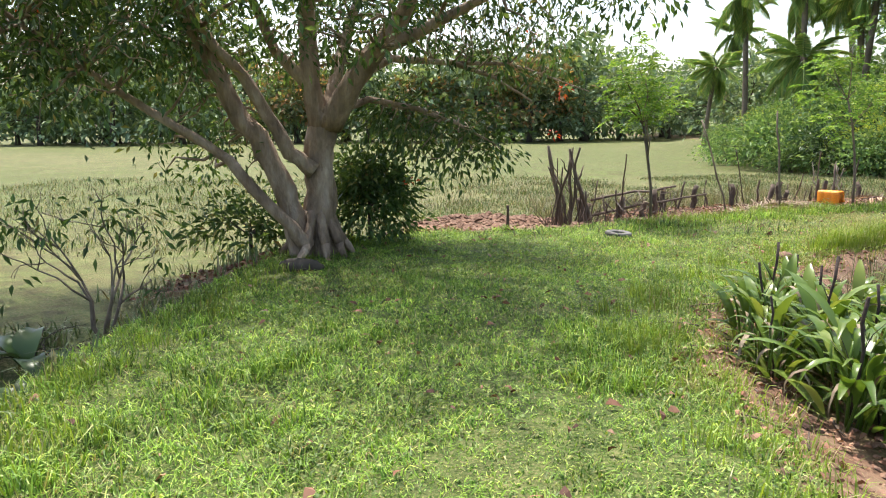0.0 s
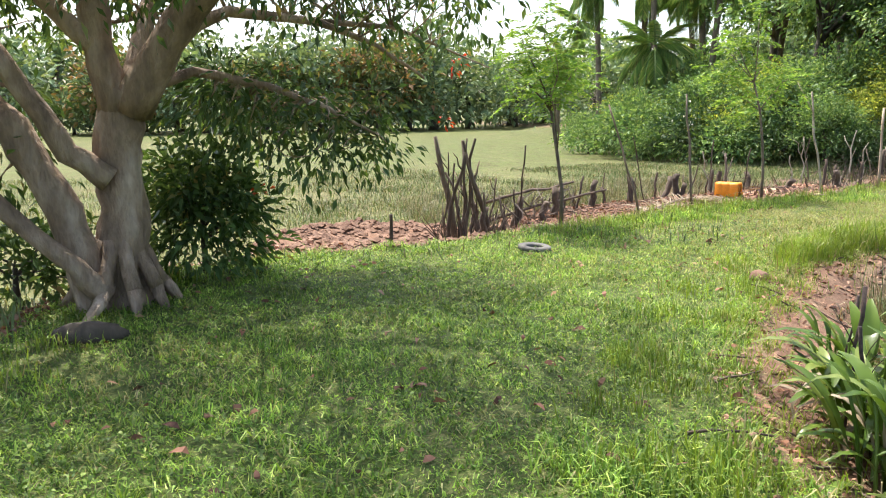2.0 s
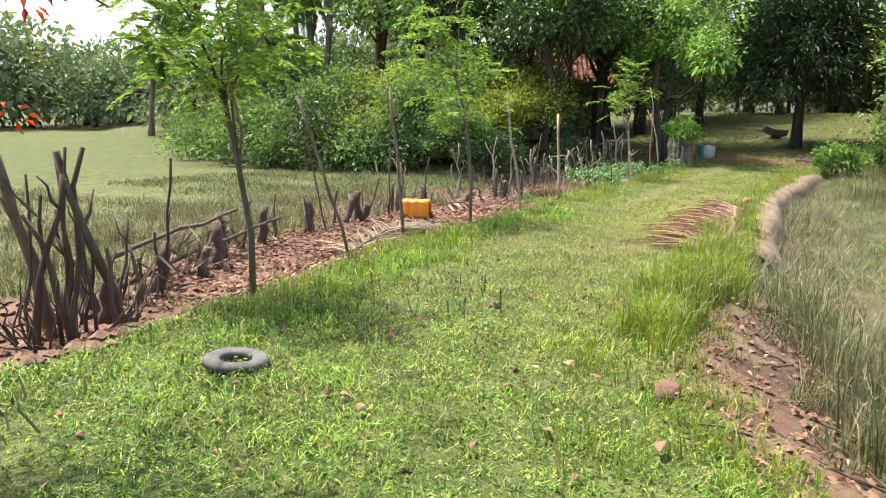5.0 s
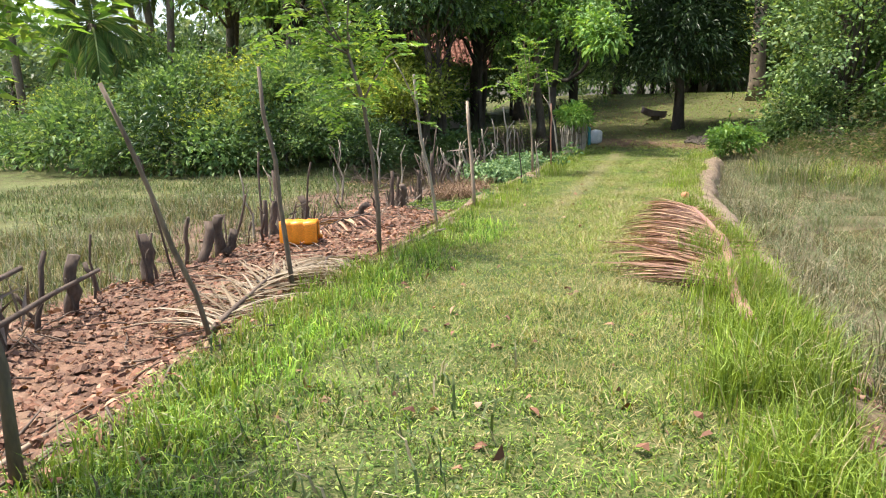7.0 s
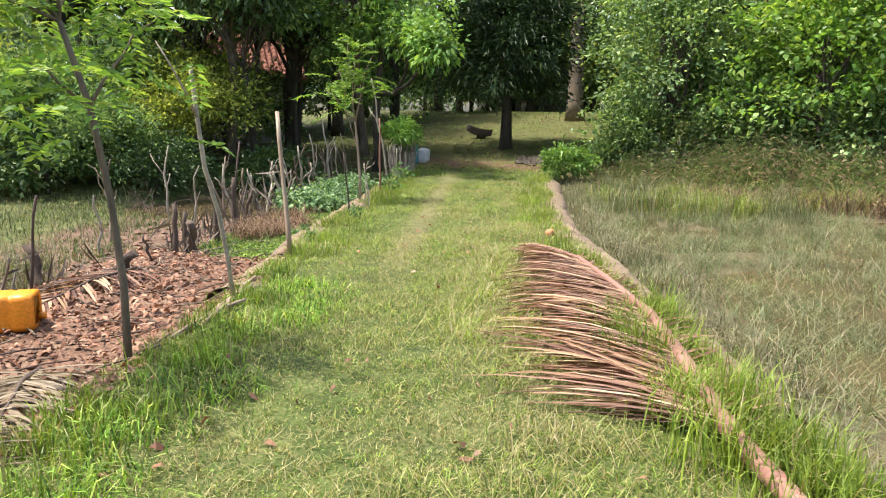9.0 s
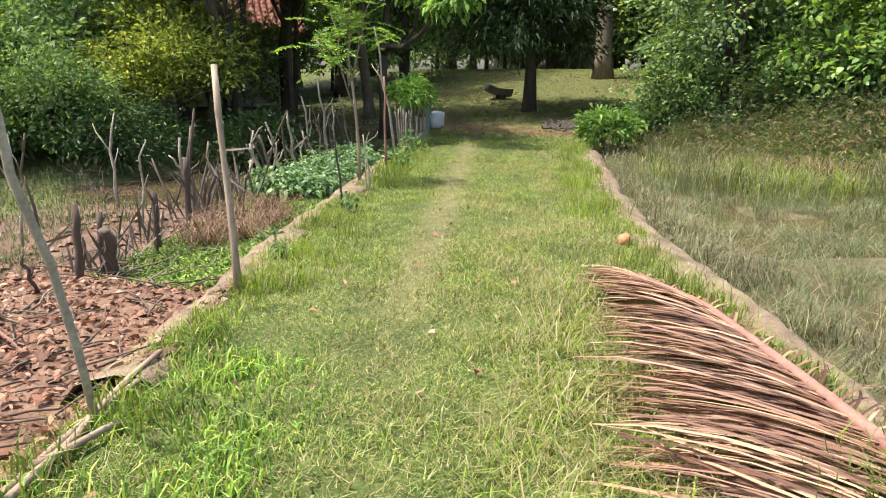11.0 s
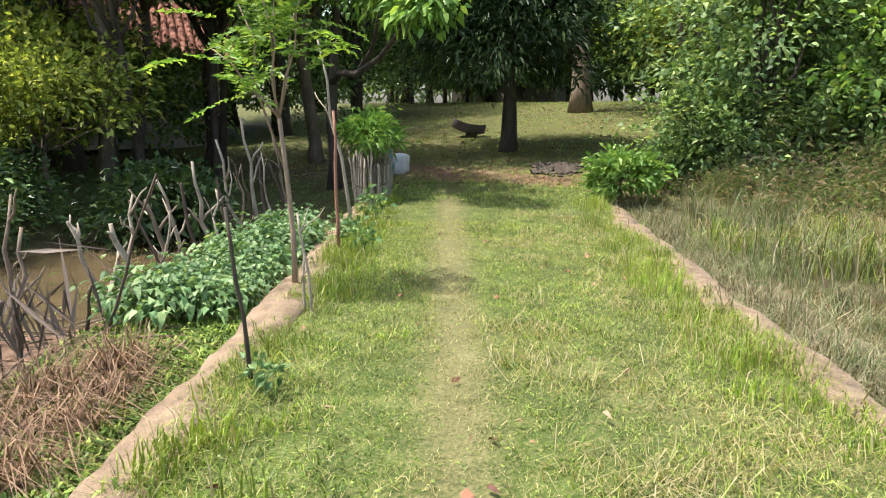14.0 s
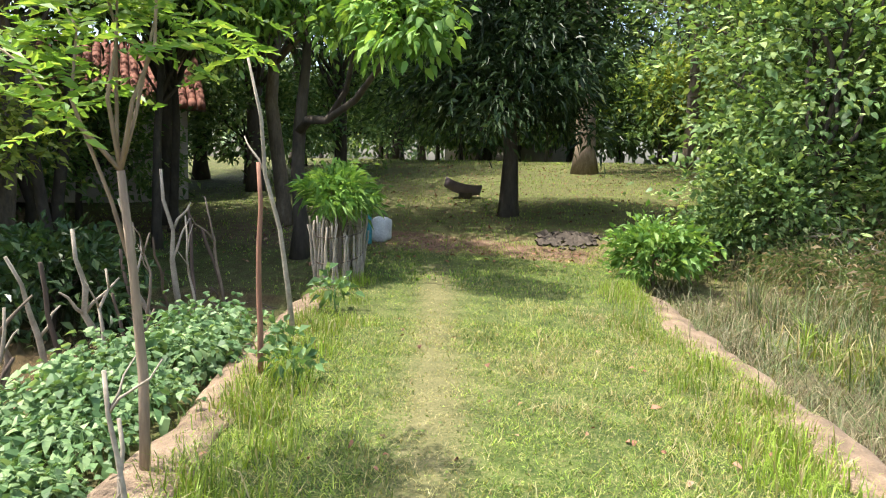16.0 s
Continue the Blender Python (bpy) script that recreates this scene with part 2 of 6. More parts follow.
FROND_STALK = plain_material("dried_frond_stalk", [(0.3, (0.225, 0.102, 0.073)), (0.7, (0.360, 0.190, 0.139))], 6.0, 0.6, 0.4, 0.006, (1, 1, 1), 45)
BARE = plain_material("bleached_branch", [(0.3, (0.26, 0.215, 0.16)), (0.7, (0.48, 0.41, 0.31))], 8.0, 0.9, 0.4, 0.005, None, 50)
KERB = plain_material("worn_bund_edge", [(0.25, (0.11, 0.075, 0.045)), (0.5, (0.25, 0.175, 0.11)), (0.8, (0.37, 0.28, 0.185))], 5.0, 0.95, 1.0, 0.05, None, 60)
CLOD = plain_material("dry_mud_clod", [(0.3, (0.138, 0.074, 0.047)), (0.6, (0.258, 0.152, 0.101)), (0.8, (0.386, 0.254, 0.183))], 4.0, 0.95, 0.6, 0.02, None, 40)
ORANGE = plain_material("orange_plastic", [(0.3, (0.85, 0.27, 0.015)), (0.7, (0.95, 0.34, 0.02))], 3.0, 0.38, 0.05, 0.003, None, 60)
BLACK = plain_material("dark_hollow", [(0.3, (0.02, 0.015, 0.01)), (0.7, (0.04, 0.03, 0.02))], 6.0, 0.7, 0.2)
RUBBER = plain_material("dusty_rubber", [(0.3, (0.075, 0.071, 0.064)), (0.6, (0.143, 0.135, 0.120)), (0.8, (0.225, 0.210, 0.188))], 9.0, 0.85, 0.5, 0.008)
HUSK = plain_material("coconut_husk", [(0.3, (0.42, 0.17, 0.07)), (0.7, (0.58, 0.27, 0.12))], 9.0, 0.8, 0.4, 0.008, (1, 1, 0.3))
SACK = plain_material("white_sack", [(0.3, (0.60, 0.60, 0.58)), (0.7, (0.80, 0.80, 0.78))], 7.0, 0.6, 0.4, 0.02)
TEAL = plain_material("teal_paint", [(0.3, (0.03, 0.20, 0.22)), (0.7, (0.06, 0.30, 0.32))], 7.0, 0.6, 0.2)
BOAT = plain_material("weathered_boat_paint", [(0.3, (0.117, 0.088, 0.125)), (0.7, (0.203, 0.160, 0.211))], 4.0, 0.7, 0.3)
PLASTER = plain_material("weathered_plaster", [(0.3, (0.42, 0.36, 0.30)), (0.7, (0.60, 0.54, 0.47))], 1.5, 0.9, 0.3)
TILE = plain_material("clay_roof_tile", [(0.3, (0.180, 0.060, 0.037)), (0.6, (0.288, 0.108, 0.068)), (0.8, (0.330, 0.162, 0.112))], 3.0, 0.85, 0.4, 0.01, None, 30, 0, 0.5)
STONE = plain_material("field_stone", [(0.3, (0.28, 0.20, 0.16)), (0.7, (0.45, 0.35, 0.29))], 6.0, 0.9, 0.5, 0.02)
FLOWER = plain_material("withered_flower", [(0.3, (0.03, 0.02, 0.018)), (0.7, (0.08, 0.05, 0.04))], 20.0, 0.9, 0.6)
GROUND = ground_material()
WATER = glassy_water()


# ---- mesh helpers ----
rng = np.random.default_rng(7)


def unit(a):
    return a / np.maximum(np.linalg.norm(a, axis=-1, keepdims=True), 1e-9)


def mesh_of(name, verts, polys, mat, attrs=None, smooth=False):
    """A mesh from an (n, 3) array and an (m, k) array of corners."""
    verts, polys = np.asarray(verts, np.float32), np.asarray(polys, np.int32)
    me = bpy.data.meshes.new(name)
    m, k = polys.shape
    me.vertices.add(len(verts))
    me.vertices.foreach_set("co", verts.ravel())
    me.loops.add(m * k)
    me.loops.foreach_set("vertex_index", polys.ravel())
    me.polygons.add(m)
    me.polygons.foreach_set("loop_start", np.arange(0, m * k, k, dtype=np.int32))
    me.polygons.foreach_set("loop_total", np.full(m, k, np.int32))
    me.polygons.foreach_set("use_smooth", np.full(m, smooth))
    for key, values in (attrs or {}).items():
        me.attributes.new(key, "FLOAT", "POINT").data.foreach_set("value", np.asarray(values, np.float32))
    me.update(calc_edges=True)
    me.validate()
    me.materials.append(mat)
    return me


class Geo:
    """Gathers tubes, boxes and sheets for one mesh."""

    def __init__(self):
        self.v, self.f = [], []

    def tube(self, points, radii, sides=6, wobble=0.0, seed=0):
        pts = [Vector(p) for p in points]
        r = random.Random(seed)
        base = len(self.v)
        side = None
        for i, p in enumerate(pts):
            d = (pts[min(i + 1, len(pts) - 1)] - pts[max(i - 1, 0)]).normalized()
            if side is None:
                side = d.orthogonal().normalized()
            side = (side - d * side.dot(d)).normalized()
            up = d.cross(side)
            for s in range(sides):
                a = 2 * math.pi * s / sides
                k = radii[i] * (1 + wobble * (r.random() - 0.5) * 2)
                self.v.append(tuple(p + (side * math.cos(a) + up * math.sin(a)) * k))
        for i in range(len(pts) - 1):
            for s in range(sides):
                a, b = base + i * sides + s, base + i * sides + (s + 1) % sides
                self.f.append((a, b, b + sides, a + sides))
        self.f.append(tuple(base + s for s in reversed(range(sides))))
        self.f.append(tuple(base + (len(pts) - 1) * sides + s for s in range(sides)))
        return self

    def box(self, cx, cy, cz, sx, sy, sz, m=None):
        b = len(self.v)
        for z in (-1, 1):
            for y in (-1, 1):
                for x in (-1, 1):
                    p = Vector((cx + x * sx / 2, cy + y * sy / 2, cz + z * sz / 2))
                    self.v.append(tuple(m @ p if m else p))
        for q in ((0, 2, 3, 1), (4, 5, 7, 6), (0, 1, 5, 4), (2, 6, 7, 3), (0, 4, 6, 2), (1, 3, 7, 5)):
            self.f.append(tuple(b + i for i in q))
        return self

    def mesh(self, name, mat, smooth=True):
        me = bpy.data.meshes.new(name)
        me.from_pydata(self.v, [], self.f)
        if smooth:
            me.polygons.foreach_set("use_smooth", [True] * len(me.polygons))
        me.materials.append(mat)
        me.update()
        return me


def part(name, me, parent, label="", m=None):
    ob = new(name, me)
    ob.parent = parent
    if m is not None:
        ob.matrix_basis = m
    return tagged(ob, label)


def thing(name, m, label, category, group="", me=None):
    ob = new(name, me)
    ob.matrix_basis = m
    return tagged(ob, label, category, group)


def turn_scale(x, y, z, rz=0.0, s=1.0, rx=0.0, ry=0.0):
    return pose(x, y, z, rx, ry, rz) @ Matrix.Scale(s, 4)


def leaf_arrays(base, way, length, width, fold=0.25, droop=0.15):
    """Folded leaves of two triangles: base points, directions, lengths and widths."""
    n = len(base)
    way = unit(way)
    rnd = unit(rng.normal(size=(n, 3)) + np.array([0, 0, 1.2]))
    side = unit(np.cross(way, rnd))
    nor = np.cross(side, way)
    length, width = np.broadcast_to(length, n)[:, None], np.broadcast_to(width, n)[:, None]
    mid = base + way * length * 0.45
    tip = base + way * length - np.array([0, 0, 1.0]) * length * droop
    v = np.stack([base, mid + side * width / 2 + nor * width * fold, tip, mid - side * width / 2 + nor * width * fold], 1).reshape(-1, 3)
    i = np.arange(n)[:, None] * 4
    f = np.concatenate([i + np.array([0, 1, 2]), i + np.array([0, 2, 3])], 0)
    return v, f


def broad_arrays(base, way, length, width, fold=0.2, droop=0.3):
    """Rounder leaves of four triangles."""
    n = len(base)
    way = unit(way)
    side = unit(np.cross(way, unit(rng.normal(size=(n, 3)) * 0.6 + np.array([0, 0, 1.2]))))
    nor = np.cross(side, way)
    length, width = np.broadcast_to(length, n)[:, None], np.broadcast_to(width, n)[:, None]
    down = np.array([0, 0, 1.0]) * length * droop
    a, b = base + way * length * 0.28 - down * 0.08, base + way * length * 0.65 - down * 0.42
    lift = nor * width * fold
    v = np.stack([base, a + side * width * 0.47 + lift, b + side * width * 0.36 + lift * 0.7, base + way * length - down, b - side * width * 0.36 + lift * 0.7, a - side * width * 0.47 + lift], 1).reshape(-1, 3)
    i = np.arange(n)[:, None] * 6
    f = np.concatenate([i + np.array(t) for t in ((0, 1, 5), (1, 2, 5), (2, 4, 5), (2, 3, 4))], 0)
    return v, f


def blade_arrays(x, y, z, height, width, lean, bend=0.6):
    """Grass blades of three triangles."""
    n = len(x)
    a = rng.uniform(0, 2 * np.pi, n)
    base = np.stack([x, y, z], 1)
    out = np.stack([np.cos(a), np.sin(a), np.zeros(n)], 1)
    b = a + rng.uniform(0.8, 2.3, n)
    side = np.stack([np.cos(b), np.sin(b), np.zeros(n)], 1) * (width / 2)[:, None]
    up = np.array([0, 0, 1.0])
    h, ln = height[:, None], lean[:, None]
    mid = base + up * h * 0.55 + out * h * ln * 0.35
    tip = base + up * h * np.clip(1 - ln * bend, 0.15, 1) + out * h * ln
    v = np.stack([base - side, base + side, mid - side * 0.8, mid + side * 0.8, tip], 1).reshape(-1, 3)
    i = np.arange(n)[:, None] * 5
    f = np.concatenate([i + np.array([0, 1, 3]), i + np.array([0, 3, 2]), i + np.array([2, 3, 4])], 0)
    return v, f


def thin_blades(x, y, z, height, width, lean):
    """Fine grass blades of one triangle."""
    n = len(x)
    a = rng.uniform(0, 2 * np.pi, n)
    b = a + rng.uniform(0.8, 2.3, n)
    base = np.stack([x, y, z], 1)
    side = np.stack([np.cos(b), np.sin(b), np.zeros(n)], 1) * (width / 2)[:, None]
    tip = base + np.stack([np.cos(a) * lean * height, np.sin(a) * lean * height, height * np.clip(1 - 0.4 * lean, 0.3, 1)], 1)
    v = np.stack([base - side, base + side, tip], 1).reshape(-1, 3)
    return v, np.arange(3 * n).reshape(-1, 3)


# ---- the plan ----
LEFT = [(-2.5, -9), (-2.5, 0), (-2.4, 3.0), (-2.5, 5.0), (-2.3, 6.5), (-2.1, 8.6), (-1.3, 10.0), (-0.3, 10.5), (1.7, 10.95), (2.9, 11.35), (3.6, 11.6),
        (4.7, 12.2), (5.9, 12.75), (7.0, 13.1), (9.5, 13.9), (10.6, 14.28), (12.3, 14.98), (13.3, 15.3), (15.7, 16.1), (17.2, 16.63),
        (19.4, 17.4), (21.5, 18.1), (24.3, 19.4), (28, 20.8)]
RIGHT = [(1.8, -9), (1.7, 0), (1.62, 3), (1.66, 4.6), (1.9, 5.4), (2.5, 6.6), (3.25, 7.35), (4.04, 8.2), (4.8, 8.7), (6.5, 9.3), (7.46, 9.6),
         (8.5, 9.95), (9.86, 10.5), (12.36, 11.45), (13.6, 12.0), (16, 12.75), (18.2, 13.3), (20, 13.8), (22, 14.3), (25.3, 15.0), (28, 14.5)]
FENCE = [(2.1, 12.0), (4.5, 14.0), (6.4, 14.95), (8.3, 15.75), (11.3, 16.25), (13.5, 16.95), (15.0, 17.5), (17.0, 18.5), (19.0, 19.1), (21.0, 19.4)]
POLY = np.array(LEFT + RIGHT[::-1], float)


def segment_distance(x, y, line, closed=False):
    pts = np.asarray(line, float)
    d = np.full(x.shape, 1e9)
    for i in range(len(pts) - (0 if closed else 1)):
        a, b = pts[i], pts[(i + 1) % len(pts)]
        ab = b - a
        t = np.clip(((x - a[0]) * ab[0] + (y - a[1]) * ab[1]) / (ab @ ab), 0, 1)
        d = np.minimum(d, np.hypot(x - a[0] - t * ab[0], y - a[1] - t * ab[1]))
    return d


def lawn_distance(x, y):
    """Distance to the rim of the lawn, positive on the lawn."""
    inside = np.zeros(x.shape, bool)
    for i in range(len(POLY)):
        (x0, y0), (x1, y1) = POLY[i], POLY[(i + 1) % len(POLY)]
        if y0 != y1:
            cross = ((y0 > y) != (y1 > y)) & (x < (x1 - x0) * (y - y0) / (y1 - y0) + x0)
            inside ^= cross
    d = segment_distance(x, y, POLY, True)
    return np.where(inside, d, -d)


def smooth(a, b, x):
    t = np.clip((x - a) / (b - a), 0, 1)
    return t * t * (3 - 2 * t)


def waves(x, y, s, seed=0.0):
    """Cheap smooth unevenness between -1 and 1."""
    return (np.sin(x * s + 1.3 * np.sin(y * s * 0.7 + seed) + seed) + np.sin(y * s * 1.13 + 1.7 * np.sin(x * s * 0.6 - seed) + 2 * seed)
            + np.sin((x + y) * s * 1.9 + seed * 3) * 0.5) / 2.5


def left_of(x, y):
    """Metres to the north-west of the line down the middle of the bund."""
    return (y - 11.3 - (x - 8.0) * 0.335) * 0.948


def surroundings(x, y):
    """What the ground is made of: signed lawn distance and the weights of each zone."""
    d = lawn_distance(x, y)
    d = d + (0.10 * waves(x, y, 2.4, 0.7) + 0.06 * waves(x, y, 6.5, 2.2)) * smooth(9.0, 7.5, x)
    yard = smooth(22.5, 26.0, x) * smooth(-30, 8, y)
    woods = smooth(20.6, 23.0, y - 0.12 * (x - 16)) * smooth(14.5, 18.0, x) * (1 - smooth(60, 70, y))
    side = left_of(x, y)
    off = smooth(0.12, -0.05, d)
    strip = off * smooth(-2.4, -1.9, d) * (side > 0) * smooth(2.4, 3.4, x) * (1 - smooth(10.8, 11.8, x))
    bed = off * smooth(-1.9, -1.4, d) * (side > 0) * smooth(10.8, 11.8, x) * (1 - smooth(20.5, 22, x))
    bank = off * smooth(-1.1, -0.5, d) * (side < 0) * (1 - smooth(5.5, 7.5, x)) * smooth(-5, 1, x)
    mudpatch = smooth(1.55, 1.2, np.hypot((x - 0.9) / 1.15, (y - 12.4) / 1.25)) + smooth(0.9, 0.2, np.abs(d + 0.6)) * smooth(-2.4, -1.2, x) * smooth(3.2, 2.4, x) * (y > 9.0)
    litter = off * smooth(-1.5, -0.5, d) * (side > 0) * smooth(-1.2, -2.2, x) * (y > 2)
    return d, yard, woods, strip, bed, bank, np.clip(mudpatch, 0, 1) * off, litter


def ground_z(x, y):
    x, y = np.asarray(x, float), np.asarray(y, float)
    d, yard, woods, strip, bed, bank, mudpatch, litter = surroundings(x, y)
    low = -0.38 + 0.05 * waves(x, y, 0.9, 1.0) - 0.16 * smooth(14.3, 16.0, x) * smooth(16.8, 18.5, y) * (1 - smooth(24, 30, y)) * (x < 22)
    low = low - 0.06 * smooth(-0.8, -1.6, d) * (left_of(x, y) < 0) * smooth(6, 9, x) * (1 - smooth(20, 23, x))
    low = low + (-0.17 - low) * np.clip(strip + bank * 0.8 + mudpatch * 0.7 + litter * 0.6, 0, 1)
    low = low + (-0.24 - low) * bed
    lawn = -0.04 + 0.025 * waves(x, y, 1.7, 2.0) - 0.09 * np.exp(-((x - 2.3) ** 2 + (y - 8.2) ** 2) / 5.0)
    fall = np.where(x > 8.5, 0.28, 0.6)
    z = low + (lawn - low) * smooth(0, 1, (d + fall) / fall)
    rise = 0.11 * np.clip(x - 25.8, 0, 18)
    z = z + (np.maximum(rise, 0.0) + 0.02 * waves(x, y, 1.1) - z) * yard
    z = z + (0.05 + 0.05 * np.clip(x - 18, 0, 20) - z) * woods * (1 - yard)
    z = z - 0.75 * np.exp(-(((x + 3.55) / 0.75) ** 2 + ((y - 4.5) / 0.8) ** 2) ** 2)
    z = z + mudpatch * 0.05 * waves(x, y, 9.0, 0.4) + (strip + bank) * 0.025 * waves(x, y, 7.0, 1.4)
    return z


def gz(x, y):
    return float(ground_z(np.array([x]), np.array([y]))[0])


def axis(fine0, fine1, step, far0, far1):
    core = list(np.arange(fine0, fine1 + 1e-6, step))
    lo, hi, g = [], [], step
    p = fine0
    while p > far0:
        g *= 1.16
        p -= g
        lo.append(max(p, far0))
    g, p = step, fine1
    while p < far1:
        g *= 1.16
        p += g
        hi.append(min(p, far1))
    return np.array(lo[::-1] + core + hi)


def build_ground():
    xs, ys = axis(-5, 27, 0.13, -900, 900), axis(1.0, 21, 0.13, -900, 900)
    X, Y = np.meshgrid(xs, ys)
    x, y = X.ravel(), Y.ravel()
    d, yard, woods, strip, bed, bank, mudpatch, litter = surroundings(x, y)
    grass = np.where(d > 0, 1.0, 0.72)
    grass = np.minimum(grass, 1 - 0.95 * strip - 0.9 * bank - mudpatch - 0.8 * litter - 0.35 * bed)
    side = left_of(x, y)
    reed = smooth(-0.2, -0.9, d) * (side > 0) * smooth(6, 9, x) * (1 - smooth(20, 24, x)) * (1 - bed) * (1 - strip) * (1 - smooth(20, 24, y))
    grass = np.minimum(grass, 1 - 0.8 * reed * smooth(3.2, 2.2, segment_distance(x, y, FENCE)) - 0.3 * reed)
    flat = smooth(1.5, 0.8, segment_distance(x, y, FENCE) + 0.35 * waves(x, y, 1.7, 2.0)) * (side > 0) * (d < 0) * smooth(2.2, 3.2, x) * smooth(11.5, 9.5, x)
    grass = np.minimum(grass, 1 - 0.97 * flat)
    grass = grass * (1 - 0.5 * yard * smooth(24.8, 25.6, x) * smooth(28.5, 27.0, x)) * (1 - 0.08 * yard)
    track = np.exp(-((side - 0.84) / 0.2) ** 2) * smooth(9, 13, x) * (x < 24)
    grass = np.minimum(grass, 1 - 0.95 * smooth(1.0, 0.5, np.abs(x - 26.1 - 0.25 * (y - 17))) * smooth(14.8, 15.6, y) * smooth(20.5, 19.5, y))
    field_right = (side < 0) * smooth(0, -0.5, d) * smooth(3, 6, x) * (1 - yard)
    field_left = (side > 0) * smooth(0, -0.5, d) * (1 - yard)
    grass = grass * (1 - 0.5 * field_right)
    dry = 0.12 + 0.9 * track + 0.55 * field_right + field_left * (0.02 + 0.32 * waves(x, y, 0.13, 3)) + 0.15 * smooth(0.5, 0.9, waves(x, y, 2.1, 5))
    mud = np.clip(flat * (1 - strip) * 0.4 + reed * 0.45 + field_right * 0.7 + woods * 0.3 + smooth(1.4, 0.6, np.hypot(x + 3.5, y - 4.5)) + yard * 0.15, 0, 1)
    n, m = len(xs), len(ys)
    q = (np.arange(m - 1)[:, None] * n + np.arange(n - 1)[None, :]).ravel()
    faces = np.stack([q, q + 1, q + n + 1, q + n], 1)
    me = mesh_of("ground", np.stack([x, y, ground_z(x, y)], 1), faces, GROUND, {"grass": np.clip(grass, 0, 1), "dry": np.clip(dry, 0, 1), "mud": mud}, True)
    tagged(new("ground", me), "grassy ground with bare reddish soil, mud and marsh", "ground", kind="structure")
    w = mesh_of("water", [(5, 16.3, -0.455), (21, 16.3, -0.455), (21, 34, -0.455), (5, 34, -0.455)], [(0, 1, 2, 3)], WATER)
    w2 = mesh_of("water", [(7, 2.0, -0.425), (22, 2.0, -0.425), (22, 13.4, -0.425), (7, 10.0, -0.425)], [(0, 1, 2, 3)], WATER)
    tagged(new("water", w2), "shallow dull water among the matted marsh grass", "water", kind="structure")
    tagged(new("water", w), "shallow brown marsh water between the reeds", "water", kind="structure")


def build_kerb(name, line, x0, x1, out, label):
    """The worn raised edge along the bund: a lumpy bar."""
    pts = np.array([p for p in line if x0 - 4 < p[0] < x1 + 4], float)
    step = np.linspace(x0, x1, int((x1 - x0) / 0.12))
    ys = np.interp(step, pts[:, 0], pts[:, 1])
    g = Geo()
    prof = [(-0.13, -0.30), (-0.14, -0.03), (-0.08, 0.0), (0.0, 0.005), (0.07, -0.01), (0.13, -0.05), (0.17, -0.12), (0.22, -0.30)]
    k = len(prof)
    for i, (x, y) in enumerate(zip(step, ys)):
        j = min(i + 1, len(step) - 1)
        t = Vector((step[j] - step[j - 1], ys[j] - ys[j - 1], 0)).normalized()
        nrm = Vector((-t.y, t.x, 0)) * out
        wob = 0.06 * noise.noise((x * 1.1, y, 3)) + 0.035 * noise.noise((x * 4, y, 7))
        for u, h in prof:
            o = 0.06 * noise.noise((x * 2.2, u * 9, 1)) + 0.04 * noise.noise((x * 7, u * 12, 5))
            p = Vector((x, y, -0.02 + h + o * 0.7)) + nrm * (u * 1.35 * (1 + 0.35 * noise.noise((x * 0.8, 2, u))) + wob + 0.06)
            g.v.append(tuple(p))
    for i in range(len(step) - 1):
        for s in range(k - 1):
            a = i * k + s
            g.f.append((a, a + 1, a + k + 1, a + k))
    tagged(new(name, g.mesh(name, KERB)), label, "kerb", kind="structure")


build_ground()
build_kerb("kerb_left", LEFT, 9.3, 21.3, 1, "worn tan earth and mortar edge of the grassy bund")
build_kerb("kerb_right", RIGHT, 8.2, 22.3, -1, "worn tan earth and mortar edge of the grassy bund")


# ---- trees ----
def crown_points(rx, ry, rz, clumps, per, spread, rag=0.35, flat=0.0):
    """Clump centres on and in an uneven ellipsoid, and leaf bases and directions round them."""
    u = unit(rng.normal(size=(clumps, 3)))
    u[:, 2] = np.where(u[:, 2] < -0.55, -u[:, 2], u[:, 2])
    rad = rng.uniform(0.45, 1.0, clumps) ** 0.6 * (1 + rag * (rng.random(clumps) - 0.5) * 2)
    c = u * rad[:, None] * np.array([rx, ry, rz])
    k = rng.poisson(per, clumps)
    idx = np.repeat(np.arange(clumps), k)
    off = rng.normal(size=(len(idx), 3)) * spread * np.array([1, 1, 0.65]) * rng.uniform(0.6, 1.4, clumps)[idx][:, None]
    base = c[idx] + off
    way = unit(unit(off) * 0.8 + u[idx] * 0.6 + rng.normal(size=off.shape) * 0.6)
    return c, base, way


def limb(g, a, b, r0, r1, sides=5, sag=0.0, seed=0, seg=4, kink=0.08):
    a, b = Vector(a), Vector(b)
    r = random.Random(seed)
    ln = (b - a).length
    pts = []
    for i in range(seg + 1):
        t = i / seg
        p = a.lerp(b, t) + Vector((0, 0, sag * ln * 4 * t * (1 - t)))
        if 0 < i < seg:
            p += Vector((r.uniform(-1, 1), r.uniform(-1, 1), r.uniform(-1, 1))) * ln * kink
        pts.append(p)
    g.tube(pts, [r0 + (r1 - r0) * i / seg for i in range(seg + 1)], sides, 0.06, seed)
    return pts


